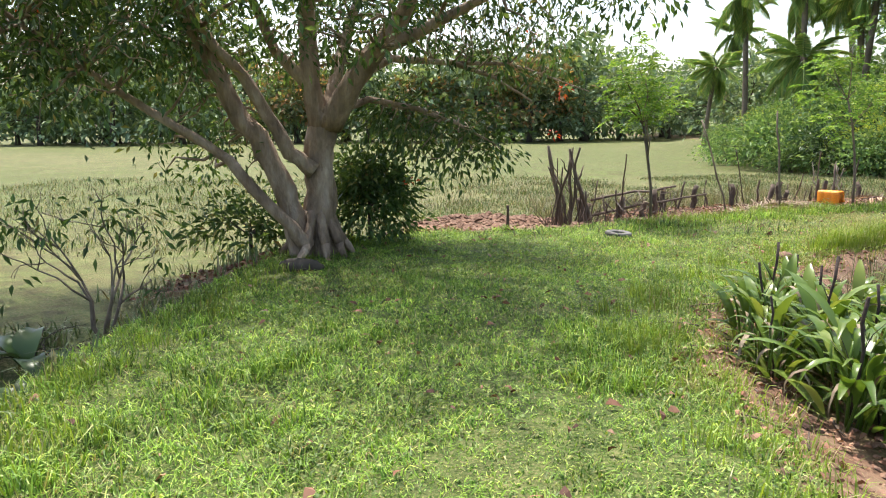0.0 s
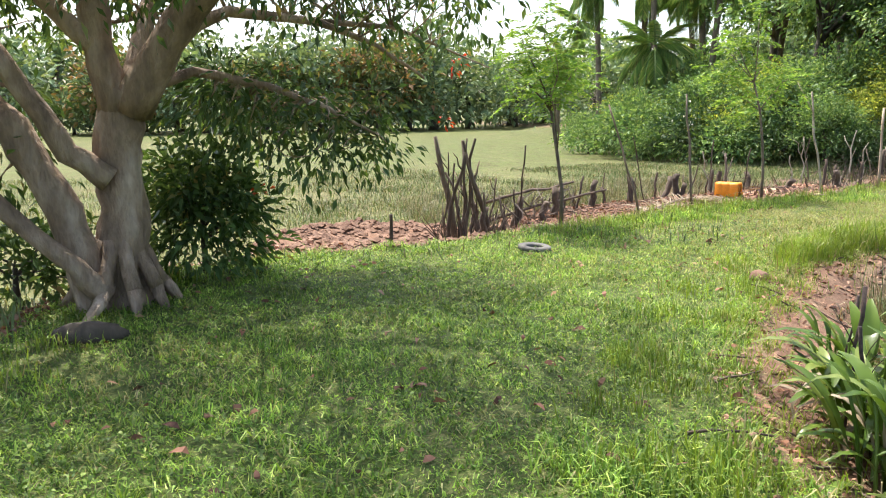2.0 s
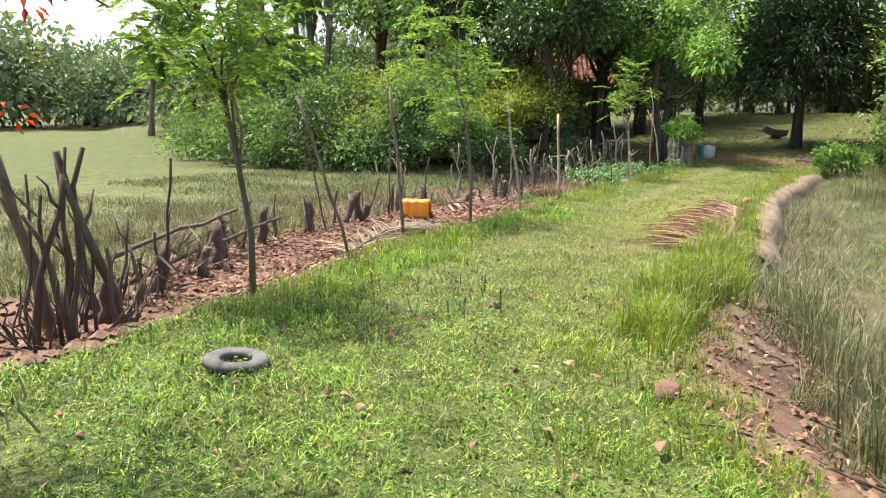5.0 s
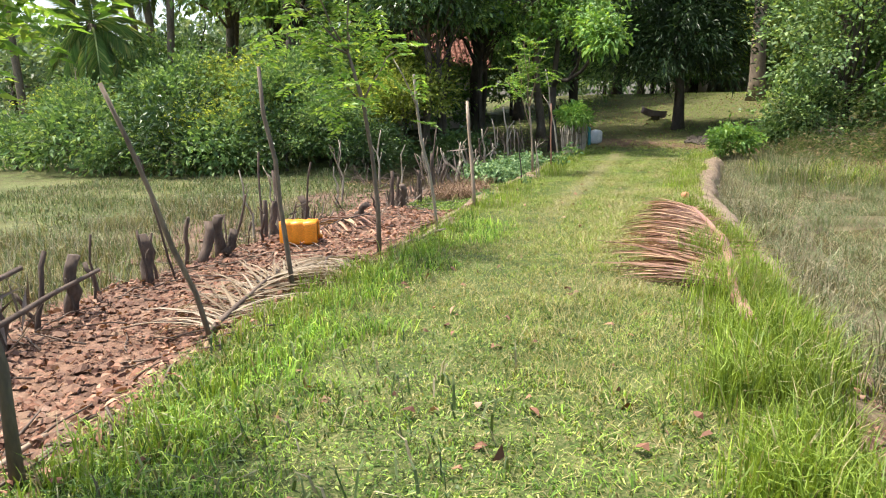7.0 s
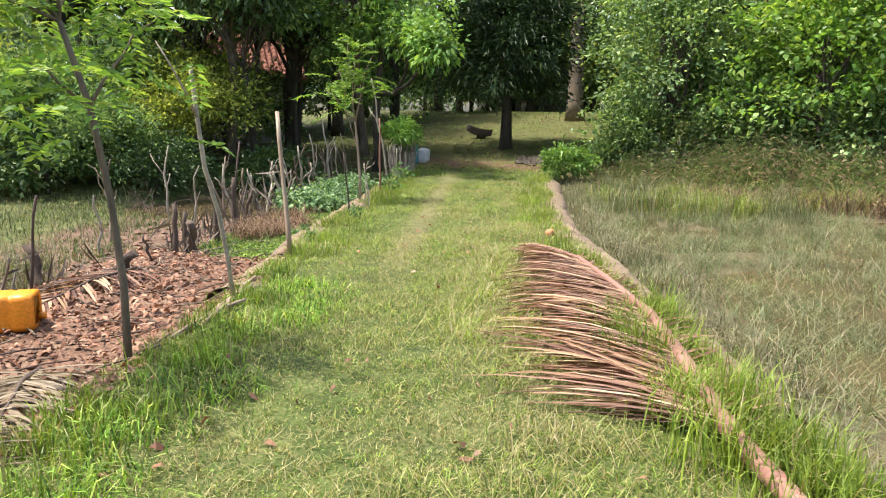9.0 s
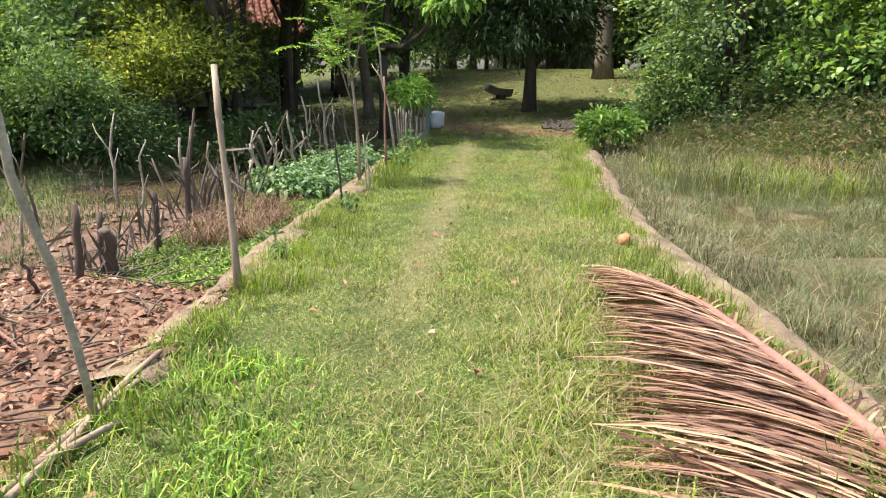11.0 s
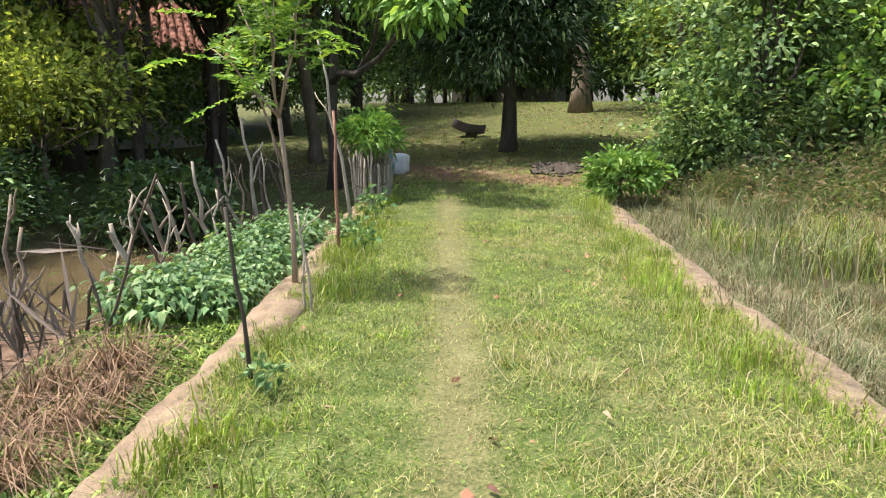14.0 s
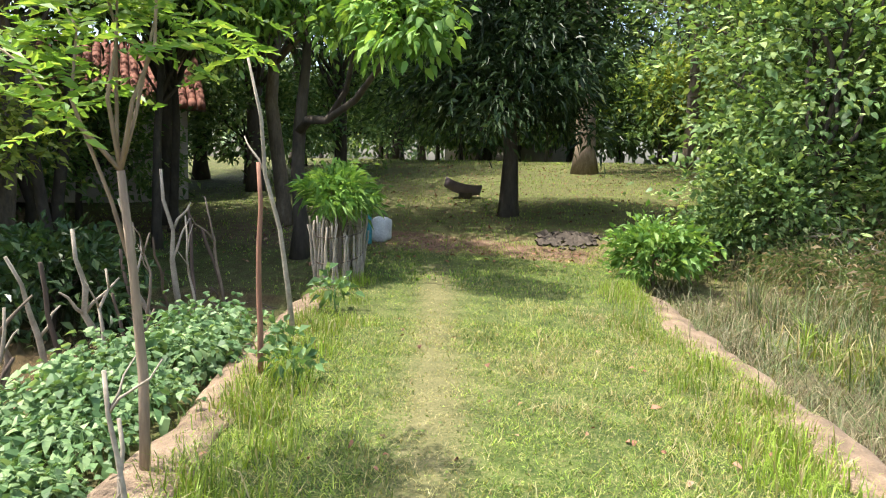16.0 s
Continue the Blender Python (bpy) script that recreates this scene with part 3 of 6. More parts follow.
def make_tree(name, label, trunk_h, trunk_r, centre, radii, clumps, per, spread, leaf, mat, bark, seed, limbs=9, category="tree", droop=0.15, roots=True, m=None, shape=leaf_arrays):
    """A tree: trunk with limbs, and a crown of single leaves in clumps."""
    r = random.Random(seed)
    ob = thing(name, m if m is not None else Matrix.Identity(4), label, category)
    c, base, way = crown_points(*radii, clumps, per, spread)
    c, base = c + centre, base + centre
    keep = base[:, 2] > 0.12
    base, way = base[keep], way[keep]
    L = rng.uniform(0.7, 1.25, len(base)) * leaf[0]
    v, f = shape(base, way, L, L * leaf[1] / leaf[0], 0.2, droop)
    g = Geo()
    top = Vector((centre[0] * 0.6, centre[1] * 0.6, trunk_h))
    pts = [Vector((0, 0, -0.1)), Vector((0, 0, 0.12 * trunk_h)), top * 0.55 + Vector((r.uniform(-1, 1), r.uniform(-1, 1), 0)) * trunk_h * 0.04, top]
    pts[2].z = trunk_h * 0.6
    g.tube(pts, [trunk_r * (1.5 if roots else 1), trunk_r * 1.05, trunk_r * 0.85, trunk_r * 0.62], 9, 0.1, seed)
    order = list(range(len(c)))
    r.shuffle(order)
    for i in order[:limbs]:
        at = pts[2].lerp(top, r.uniform(0.2, 1))
        p = limb(g, at, c[i], trunk_r * r.uniform(0.3, 0.5), trunk_r * 0.08, 5, 0.05, seed + i, 4, 0.06)
        for j in order[limbs:]:
            if (Vector(c[j]) - p[-1]).length < max(radii) * 0.5 and r.random() < 0.12:
                limb(g, p[3], c[j], trunk_r * 0.14, trunk_r * 0.04, 4, 0.0, seed + j, 3, 0.08)
    part("trunk", g.mesh("trunk", bark), ob)
    part("crown", mesh_of("crown", v, f, mat), ob)
    return ob


def scatter(ob, places, group=""):
    """Puts the thing at the first place and copies of it at the others: x, y, turn, size."""
    for i, (x, y, rz, s) in enumerate(places):
        m = turn_scale(x, y, gz(x, y), rz, s)
        if i == 0:
            ob.matrix_basis = m
        else:
            copy_thing(ob, m @ Matrix.Scale(1 / places[0][3], 4))
    return ob


FROND_HEAP = leaf_material("dead_grass", [(0.0, (0.09, 0.05, 0.03)), (1.0, (0.24, 0.15, 0.09))], 0.1, 0.7, [(0.0, (0.08, 0.045, 0.027)), (0.6, (0.19, 0.115, 0.065)), (1.0, (0.34, 0.23, 0.14))], 2.0)


def big_tree():
    """The broad many-stemmed tree that shades the lawn."""
    z0 = gz(-1.52, 8.75) - 0.12
    back = Matrix.Translation((1.52, -8.75, -z0))
    ob = thing("shade_tree", pose(-1.52, 8.75, z0), "broad shade tree with pale forked trunk and drooping narrow leaves", "tree")
    g = Geo()
    stems = [
        ([(-1.52, 8.78, z0), (-1.50, 8.78, 0.15), (-1.47, 8.78, 0.6), (-1.48, 8.78, 1.04), (-1.44, 8.78, 1.4), (-1.36, 8.78, 1.66)], [0.29, 0.205, 0.185, 0.178, 0.19, 0.185]),
        ([(-1.44, 8.75, 1.5), (-1.53, 8.7, 2.0), (-1.55, 8.65, 2.62), (-1.5, 8.45, 3.4), (-1.4, 8.1, 4.4)], [0.15, 0.115, 0.10, 0.075, 0.04]),
        ([(-1.34, 8.75, 1.5), (-1.02, 8.6, 2.01), (-0.7, 8.55, 2.39), (-0.45, 8.5, 2.7), (-0.1, 8.2, 3.4), (0.3, 7.7, 4.3)], [0.155, 0.135, 0.12, 0.10, 0.07, 0.035]),
        ([(-0.72, 8.52, 2.36), (-0.32, 8.5, 2.50), (0.1, 8.5, 2.72), (0.9, 8.4, 3.1), (1.8, 8.3, 3.4)], [0.085, 0.075, 0.06, 0.04, 0.018]),
        ([(-1.66, 8.62, z0), (-1.78, 8.6, 0.45), (-1.92, 8.6, 0.9), (-2.14, 8.58, 1.38), (-2.33, 8.55, 1.58), (-2.53, 8.5, 2.05), (-2.75, 8.3, 2.6), (-3.1, 7.8, 3.5), (-3.4, 7.2, 4.3)], [0.17, 0.135, 0.125, 0.12, 0.11, 0.10, 0.08, 0.05, 0.03]),
        ([(-1.52, 8.62, 0.98), (-1.77, 8.5, 1.19), (-2.0, 8.45, 1.62), (-2.22, 8.4, 2.05), (-2.5, 8.3, 2.35), (-2.85, 8.0, 3.0), (-3.0, 7.5, 3.8)], [0.10, 0.085, 0.075, 0.068, 0.06, 0.045, 0.025]),
        ([(-1.6, 8.5, 0.1), (-1.75, 8.38, 0.35), (-2.0, 8.3, 0.62), (-2.4, 8.25, 1.13), (-2.75, 8.2, 1.38), (-3.2, 8.0, 1.7), (-3.9, 7.5, 2.3), (-4.5, 7.0, 2.9)], [0.11, 0.075, 0.068, 0.06, 0.054, 0.046, 0.035, 0.02]),
        ([(-1.53, 8.68, 1.95), (-1.9, 8.6, 2.35), (-2.1, 8.4, 2.9), (-2.2, 8.0, 3.8)], [0.08, 0.06, 0.05, 0.03]),
        ([(-1.36, 8.82, 1.62), (-0.9, 9.1, 1.82), (-0.35, 9.3, 1.72), (0.2, 9.5, 1.52), (0.7, 9.7, 1.25)], [0.05, 0.042, 0.033, 0.024, 0.012]),
        ([(-1.05, 8.65, 2.02), (-0.6, 9.1, 2.3), (0.15, 9.5, 2.28), (0.7, 9.7, 2.1), (1.2, 9.9, 1.8)], [0.06, 0.05, 0.036, 0.024, 0.012]),
        ([(0.15, 9.5, 2.28), (0.9, 10.0, 2.3), (1.6, 10.7, 2.15), (2.2, 11.1, 1.98)], [0.03, 0.022, 0.014, 0.007]),
        ([(-1.4, 8.95, 1.5), (-1.3, 9.5, 2.3), (-1.1, 10.2, 3.2), (-0.9, 10.8, 3.9)], [0.10, 0.08, 0.06, 0.03]),
        ([(-2.1, 8.6, 1.3), (-2.6, 9.0, 1.9), (-3.3, 9.3, 2.5), (-4.1, 9.2, 3.0)], [0.07, 0.055, 0.04, 0.02]),
    ]
    samples = []
    for k, (pts, rad) in enumerate(stems):
        fine, fr = [], []
        for i in range(len(pts) - 1):
            for t in (0, 0.33, 0.67):
                w = Vector(pts[i]).lerp(Vector(pts[i + 1]), t)
                if t:
                    w += Vector((noise.noise(w * 3), noise.noise(w * 3 + Vector((7, 0, 0))), 0)) * 0.04
                fine.append(w)
                fr.append((rad[i] * (1 - t) + rad[i + 1] * t) * (1 + 0.10 * noise.noise(w * 5)))
        fine.append(Vector(pts[-1]))
        fr.append(rad[-1])
        g.tube(fine, fr, 14 if k in (0, 4) else 9, 0.09, k)
        samples += [(p, r) for p, r in zip(fine, fr) if p.z > 1.1]
    # buttress roots running out over the ground
    for a in range(9):
        t = a * 0.71 + 0.2
        far = 0.5 + 0.22 * math.sin(a * 2.3)
        limb(g, (-1.52 + 0.13 * math.cos(t), 8.74 + 0.13 * math.sin(t), 0.5), (-1.52 + 0.30 * math.cos(t), 8.74 + 0.28 * math.sin(t), 0.12), 0.06, 0.065, 6, 0.0, a, 3, 0.03)
        limb(g, (-1.52 + 0.29 * math.cos(t), 8.74 + 0.27 * math.sin(t), 0.14), (-1.52 + far * math.cos(t), 8.74 + far * math.sin(t), z0 + 0.03), 0.065, 0.025, 6, 0.02, a, 3, 0.04)
    # leaf clumps: a dome, and hanging skirts on both sides
    n = 215
    a, q = rng.uniform(0, 2 * np.pi, n), np.sqrt(rng.random(n))
    cx, cy = -1.5 + 3.7 * q * np.cos(a), 7.8 + 3.0 * q * np.sin(a)
    cz = 2.55 + (1 - q ** 2) * rng.uniform(0.4, 3.0, n) + 0.5 * rng.random(n)
    dome = np.stack([cx, cy, cz], 1)
    along_ = rng.random(46)
    right = np.stack([-0.8 + 1.6 * along_, rng.uniform(9.2, 10.2, 46), 1.85 - 0.35 * along_ - rng.random(46) * (0.35 + 0.35 * np.sin(np.pi * along_))], 1)
    left = np.stack([rng.uniform(-5.8, -2.6, 150), rng.uniform(6.4, 9.6, 150), rng.uniform(1.75, 3.6, 150)], 1)
    low = np.stack([rng.uniform(-3.6, -2.2, 14), rng.uniform(8.8, 10.2, 14), rng.uniform(0.9, 1.7, 14)], 1)
    reach = np.stack([rng.uniform(0.2, 1.9, 22), rng.uniform(8.2, 10.8, 22), rng.uniform(2.2, 3.3, 22)], 1)
    upper = np.stack([rng.uniform(-5.2, 0.1, 190), rng.uniform(6.6, 10.2, 190), rng.uniform(2.2, 3.6, 190)], 1)
    canopy = np.stack([rng.uniform(-2.4, 1.2, 95), rng.uniform(7.6, 11.7, 95), rng.uniform(3.7, 4.9, 95)], 1)
    c = np.concatenate([dome, right, left, low, reach, upper, canopy])
    where = np.array([tuple(p) for p, _ in samples])
    for i, p in enumerate(c):
        k = int(np.argmin(np.linalg.norm(where - p, axis=1) + 0.6 * np.maximum(where[:, 2] - p[2], 0)))
        limb(g, where[k], p, min(0.028, samples[k][1] * 0.5), 0.005, 4, 0.04, i, 3, 0.09)
        if i % 2:
            e = Vector(p) + Vector((noise.noise(Vector((i, 0, 0.3))), noise.noise(Vector((0, i, 0.3))), noise.noise(Vector((0.3, 0, i))) - 0.1)) * 0.7
            limb(g, p, e, 0.007, 0.003, 3, 0.0, i, 3, 0.1)
    k = rng.poisson(50, len(c))
    idx = np.repeat(np.arange(len(c)), k)
    off = rng.normal(size=(len(idx), 3)) * np.array([0.22, 0.22, 0.16])
    way = unit(unit(off) + np.array([0, 0, -0.7]) + rng.normal(size=off.shape) * 0.45)
    L = rng.uniform(0.07, 0.135, len(idx))
    v, f = leaf_arrays(c[idx] + off, way, L, L * 0.38, 0.15, 0.1)
    part("trunk", g.mesh("trunk", BARK_PALE), ob, "", back)
    part("crown", mesh_of("crown", v, f, LEAF_BIG), ob, "", back)
    tips = np.array([(1.85, 11.2, 2.05), (1.8, 11.15, 1.98), (1.7, 11.25, 1.35), (-0.4, 9.45, 0.75), (1.25, 10.35, 2.7), (-4.1, 7.55, 2.7)])
    idx = np.repeat(np.arange(len(tips)), 6)
    off = rng.normal(size=(len(idx), 3)) * 0.05
    v, f = leaf_arrays(tips[idx] + off, unit(off) + np.array([0.5, 0, -0.2]), 0.085, 0.04)
    part("foliage", mesh_of("foliage", v, f, LEAF_RED), ob, "young red leaves at the twig ends", back)


def palm(x, y, height, lean, rz, s=1.0, first=None):
    """A coconut palm: ringed trunk, fronds, nuts."""
    ob = thing("palm_tree", turn_scale(x, y, gz(x, y), rz, s), "tall coconut palm with feathery drooping fronds", "palm tree", "coconut palms behind the marsh")
    g = Geo()
    pts = [Vector((lean * (i / 8) ** 1.6, 0, height * i / 8 - (0.1 if i == 0 else 0))) for i in range(9)]
    g.tube(pts, [0.26, 0.2, 0.18, 0.17, 0.165, 0.16, 0.155, 0.15, 0.16], 8, 0.05, 1)
    part("trunk", g.mesh("trunk", BARK_GREY), ob)
    r = random.Random(int(x * 10))
    for i in range(20):
        tilt = r.uniform(-62, 50) if i > 5 else r.uniform(20, 65)
        part("frond", FROND_MESH[i % 2], ob, "", Matrix.Translation((lean, 0, height)) @ pose(0, 0, 0, 0, -tilt, i * 360 / 20 * 3.1 + r.uniform(-12, 12)) @ Matrix.Scale(r.uniform(0.6, 0.82), 4))
    return ob


def frond_mesh(length, droop, seed):
    """A palm frond along +x: a thin curved stalk with two rows of leaflets."""
    r = np.random.default_rng(seed)
    t = np.repeat(np.linspace(0.12, 1.0, 78), 2)
    sgn = np.tile([1.0, -1.0], 78)
    spine = np.stack([t * length, 0 * t, -droop * t ** 2.2 * length], 1)
    way = np.stack([0.55 + 0.5 * t, sgn * (1 - 0.35 * t), -0.55 - r.uniform(0, 0.5, len(t))], 1)
    L = 0.95 * np.sin(np.pi * (0.12 + 0.8 * t)) + 0.1
    v, f = leaf_arrays(spine, way, L, np.full(len(t), 0.034), 0.1, 0.3)
    n = 9
    s = np.linspace(0, 1, n)
    line = np.stack([s * length, 0 * s, -droop * s ** 2.2 * length], 1)
    w = 0.05 * (1 - 0.8 * s)[:, None]
    tri = np.concatenate([line + w * np.array([0, 1, 0]), line - w * np.array([0, 1, 0]), line - w * np.array([0, 0, 1.2])])
    faces = []
    for i in range(n - 1):
        for a, b in ((0, n), (n, 2 * n), (2 * n, 0)):
            faces += [(a + i, a + i + 1, b + i), (a + i + 1, b + i + 1, b + i)]
    return mesh_of("frond", np.concatenate([v, tri]), np.concatenate([f, np.array(faces) + len(v)]), LEAF_PALM)


big_tree()
FROND_MESH = [frond_mesh(3.0, 0.45, 1), frond_mesh(2.8, 0.75, 2)]
for row in ((18.6, 33.0, 9.2, -0.6, 120, 0.85), (17.2, 35.5, 10.2, 0.5, 220, 0.85), (15.6, 38.0, 9.6, -0.4, 330, 0.85), (23.3, 61, 8.6, 0.8, 30), (19.5, 41, 8.3, -1.0, 60), (24, 43, 8.6, 1.2, 200), (21.5, 38, 7.6, 0.7, 100), (16.5, 35, 4.6, 0.5, 10),
            (27, 40, 9.5, 0.9, 300), (17.5, 49, 6.0, -0.6, 170, 0.85), (2.0, 88, 9.0, 0.5, 40), (-24, 90, 10.0, 0.8, 80), (25.5, 33, 7.0, -0.8, 250)):
    palm(*row)

# the bush beside the trunk
make_tree("bush", "dense dark green bush against the shade tree", 0.5, 0.03, (0, 0, 0.52), (0.52, 0.45, 0.62), 66, 44, 0.15, (0.12, 0.05), LEAF_BIG, BARK_DARK, 3, 14, "bush", 0.3, False,
          pose(-0.98, 9.75, gz(-0.98, 9.75)))
make_tree("bush", "low tangled bush with green leaves behind the shade tree", 0.5, 0.03, (0, 0, 0.4), (0.9, 0.5, 0.40), 24, 30, 0.16, (0.14, 0.05), LEAF_BIG, BARK_DARK, 4, 12, "bush", 0.3, False,
          pose(-2.45, 9.2, gz(-2.45, 9.2)))

# dense bushes on the far side of the marsh, and taller trees behind them
b1 = make_tree("bush", "dense rounded green bush at the marsh edge", 1.2, 0.07, (0, 0, 1.5), (1.9, 1.7, 1.5), 95, 52, 0.30, (0.17, 0.085), LEAF_BUSH, BARK_DARK, 11, 12, "bush")
scatter(b1, [(16.2, 28.6, 0, 1.0), (14.6, 32, 60, 0.85), (14.0, 36, 120, 0.55), (17.2, 25.0, 30, 0.95), (16.6, 22.9, 200, 0.62), (19.5, 26.2, 270, 1.1), (19.4, 33.5, 90, 1.2), (20, 36.5, 10, 1.3),
             (33, 8, 150, 1.3), (29.5, 10.5, 300, 1.1), (23.5, 27.5, 70, 1.2), (26.8, 27.3, 130, 1.1), (34, 27.5, 190, 1.3), (38.5, 26.5, 250, 1.3), (44, 26, 20, 1.5), (49, 22, 80, 1.7), (50, 17, 140, 1.6), (50, 12.5, 200, 1.7), (46, 9.5, 260, 1.5), (41, 8.5, 320, 1.4), (37, 6, 30, 1.4),
             (52, 27, 90, 1.8), (46.5, 24, 40, 1.5), (47.5, 28.5, 110, 1.7), (52, 24, 10, 1.9), (48.5, 19.2, 230, 1.6), (47, 15, 300, 1.5), (22.5, 30.5, 150, 0.9)])
b2 = make_tree("bush", "sprawling bush with pale yellow-green leaves", 1.3, 0.06, (0, 0, 1.9), (2.0, 1.7, 1.2), 80, 50, 0.28, (0.16, 0.08), leaf_material("yellowish_leaves", [(0.0, (0.12, 0.17, 0.035)), (0.6, (0.28, 0.36, 0.075)), (1.0, (0.52, 0.55, 0.15))], 0.6, 0.45), BARK_GREY, 12, 14, "bush")
scatter(b2, [(16.5, 21.6, 0, 0.85), (19.6, 22.8, 60, 0.8), (17.6, 27.0, 100, 0.9), (15.6, 34, 200, 0.75), (21.2, 24.6, 50, 1.0), (45, 13, 50, 1.5), (47, 20, 50, 1.4)])
t1 = make_tree("tree", "tall leafy tree in the woodland edge", 4.2, 0.19, (0.3, 0, 5.6), (2.8, 2.6, 2.6), 120, 50, 0.42, (0.22, 0.11), LEAF_MID, BARK_DARK, 21, 12)
scatter(t1, [(21.0, 29, 0, 1.2), (29, 38.5, 70, 1.3), (24.8, 28.5, 210, 1.2), (35, 30, 300, 1.3), (25.5, 34, 30, 1.5), (30.5, 12 - 4.2, 160, 1.15), (36, 9, 20, 1.4), (33, 3, 80, 1.3), (29, 3.5, 250, 1.1)])
t2 = make_tree("tree", "dark dense evergreen tree in the woodland", 3.6, 0.2, (-0.3, 0.2, 5.6), (2.4, 2.4, 3.2), 130, 48, 0.40, (0.22, 0.09), LEAF_DARK, BARK_DARK, 22, 12)
scatter(t2, [(22.5, 25.2, 0, 1.0), (37.5, 25.8, 250, 1.0), (47.0, 21.5, 60, 1.2), (39.5, 11.2, 150, 1.0), (54, 25, 90, 1.5), (54, 19, 200, 1.5), (53, 14, 20, 1.5), (46, 27, 320, 1.3), (27, 25, 120, 1.05), (32.5, 26.2, 200, 1.1), (26, 30, 60, 1.4), (40, 29, 100, 1.5), (34.5, 31, 170, 1.4)])
t3 = make_tree("tree", "airy tree with light green leaves", 4.4, 0.16, (0.2, 0.1, 5.4), (2.7, 2.5, 1.9), 95, 50, 0.40, (0.20, 0.11), LEAF_MID, BARK_GREY, 23, 12)
scatter(t3, [(27.5, 22.3, 100, 1.0), (21.3, 23.2, 220, 0.85), (28.5, 35.5, 40, 1.3), (42, 16 - 2.2, 150, 1.4), (31, 14.6 - 1.8, 280, 1.05), (40, 10, 60, 1.4), (25.5, 38, 20, 1.5)])


def overhanging_tree(x, y):
    """A leaning tree whose bare crooked limb carries bright leaves out over the bund."""
    ob = thing("tree", pose(x, y, gz(x, y)), "leaning tree reaching bright leafy branches over the bund", "tree")
    g = Geo()
    g.tube([(0, 0, -0.1), (0.05, 0.0, 0.6), (-0.02, 0.02, 1.4), (-0.15, -0.1, 2.3), (-0.1, -0.2, 3.4), (0.1, -0.1, 4.6)], [0.19, 0.125, 0.11, 0.10, 0.08, 0.04], 10, 0.1, 4)
    g.tube([(-0.15, -0.1, 2.2), (-0.6, -0.5, 2.35), (-1.1, -1.1, 2.3), (-1.6, -1.8, 2.55), (-2.2, -2.5, 3.0), (-2.8, -3.1, 3.5)], [0.085, 0.075, 0.062, 0.05, 0.035, 0.015], 8, 0.1, 5)
    g.tube([(-1.1, -1.1, 2.3), (-1.3, -1.5, 2.7), (-1.8, -1.9, 3.3), (-2.4, -2.3, 3.9)], [0.05, 0.042, 0.03, 0.012], 7, 0.1, 6)
    ends = [np.array([(-2.75, -3.05, 3.45), 0.75, 26], object), np.array([(-2.2, -2.4, 3.75), 0.6, 16], object), np.array([(-1.0, -1.6, 4.1), 0.9, 22], object), np.array([(0.1, -0.1, 4.7), 1.4, 36], object), np.array([(-0.6, 0.4, 5.0), 3.0, 90], object)]
    c = []
    for centre, rad, k in ends:
        p = np.array(centre) + unit(rng.normal(size=(k, 3))) * rad * rng.uniform(0.3, 1.0, (k, 1)) * np.array([1, 1, 0.6])
        for q in p:
            limb(g, centre, q, 0.014, 0.004, 4, 0.03, len(c), 3, 0.08)
            c.append(q)
    c = np.array(c)
    idx = np.repeat(np.arange(len(c)), rng.poisson(40, len(c)))
    off = rng.normal(size=(len(idx), 3)) * 0.17
    L = rng.uniform(0.12, 0.22, len(idx))
    v, f = broad_arrays(c[idx] + off, unit(off) + rng.normal(size=off.shape) * 0.4 + np.array([0, 0, -0.2]), L, L * 0.5, 0.2, 0.2)
    part("trunk", g.mesh("trunk", BARK_DARK), ob)
    part("crown", mesh_of("crown", v, f, LEAF_LIGHT), ob)


overhanging_tree(24.6, 20.3)
t4 = make_tree("tree", "slim dark-trunked tree leaning over the marsh edge", 3.4, 0.085, (-1.3, -0.5, 4.7), (1.7, 1.6, 1.2), 70, 50, 0.34, (0.19, 0.09), LEAF_DARK, BARK_DARK, 28, 9)
scatter(t4, [(21.3, 22.4, 0, 1.0), (22.6, 23.6, 40, 1.1), (24.0, 22.8, 190, 1.0), (23.4, 25.0, 330, 1.2), (26.2, 24.2, 20, 1.1)])
# the mango-like tree standing in the yard
make_tree("yard_tree", "yard tree with a black trunk and heavy dark hanging foliage", 2.4, 0.21, (0.1, 0.1, 3.4), (2.2, 2.2, 2.5), 230, 70, 0.36, (0.24, 0.07), LEAF_MANGO, BARK_DARK, 31, 14, "tree", 0.35, True, pose(29.9, 17.8, gz(29.9, 17.8)))
make_tree("tree", "thick pale-trunked tree on a swollen earthy foot", 7.0, 0.34, (0, 0, 8.5), (3.4, 3.4, 2.2), 70, 55, 0.5, (0.28, 0.13), LEAF_BUSH, BARK_GREY, 33, 9, "tree", 0.15, True, pose(39.5, 17.3, gz(39.5, 17.3)))
# undergrowth closing the marsh edge down to the ground
u1 = make_tree("bush", "low dark undergrowth bush at the marsh edge", 0.5, 0.04, (0, 0, 0.65), (1.25, 1.1, 0.75), 55, 40, 0.26, (0.17, 0.085), LEAF_BUSH, BARK_DARK, 61, 12, "bush")
scatter(u1, [(13.4, 28.0, 0, 0.8), (14.9, 25.4, 140, 1.05), (17.2, 23.3, 280, 0.85), (13.6, 30.2, 160, 1.3), (12.9, 33.0, 230, 0.9)])
u3 = make_tree("bush", "shadowy dark-leaved thicket at the marsh edge", 0.6, 0.04, (0, 0, 0.75), (1.1, 1.2, 0.85), 55, 36, 0.26, (0.18, 0.07), LEAF_DARK, BARK_DARK, 63, 12, "bush")
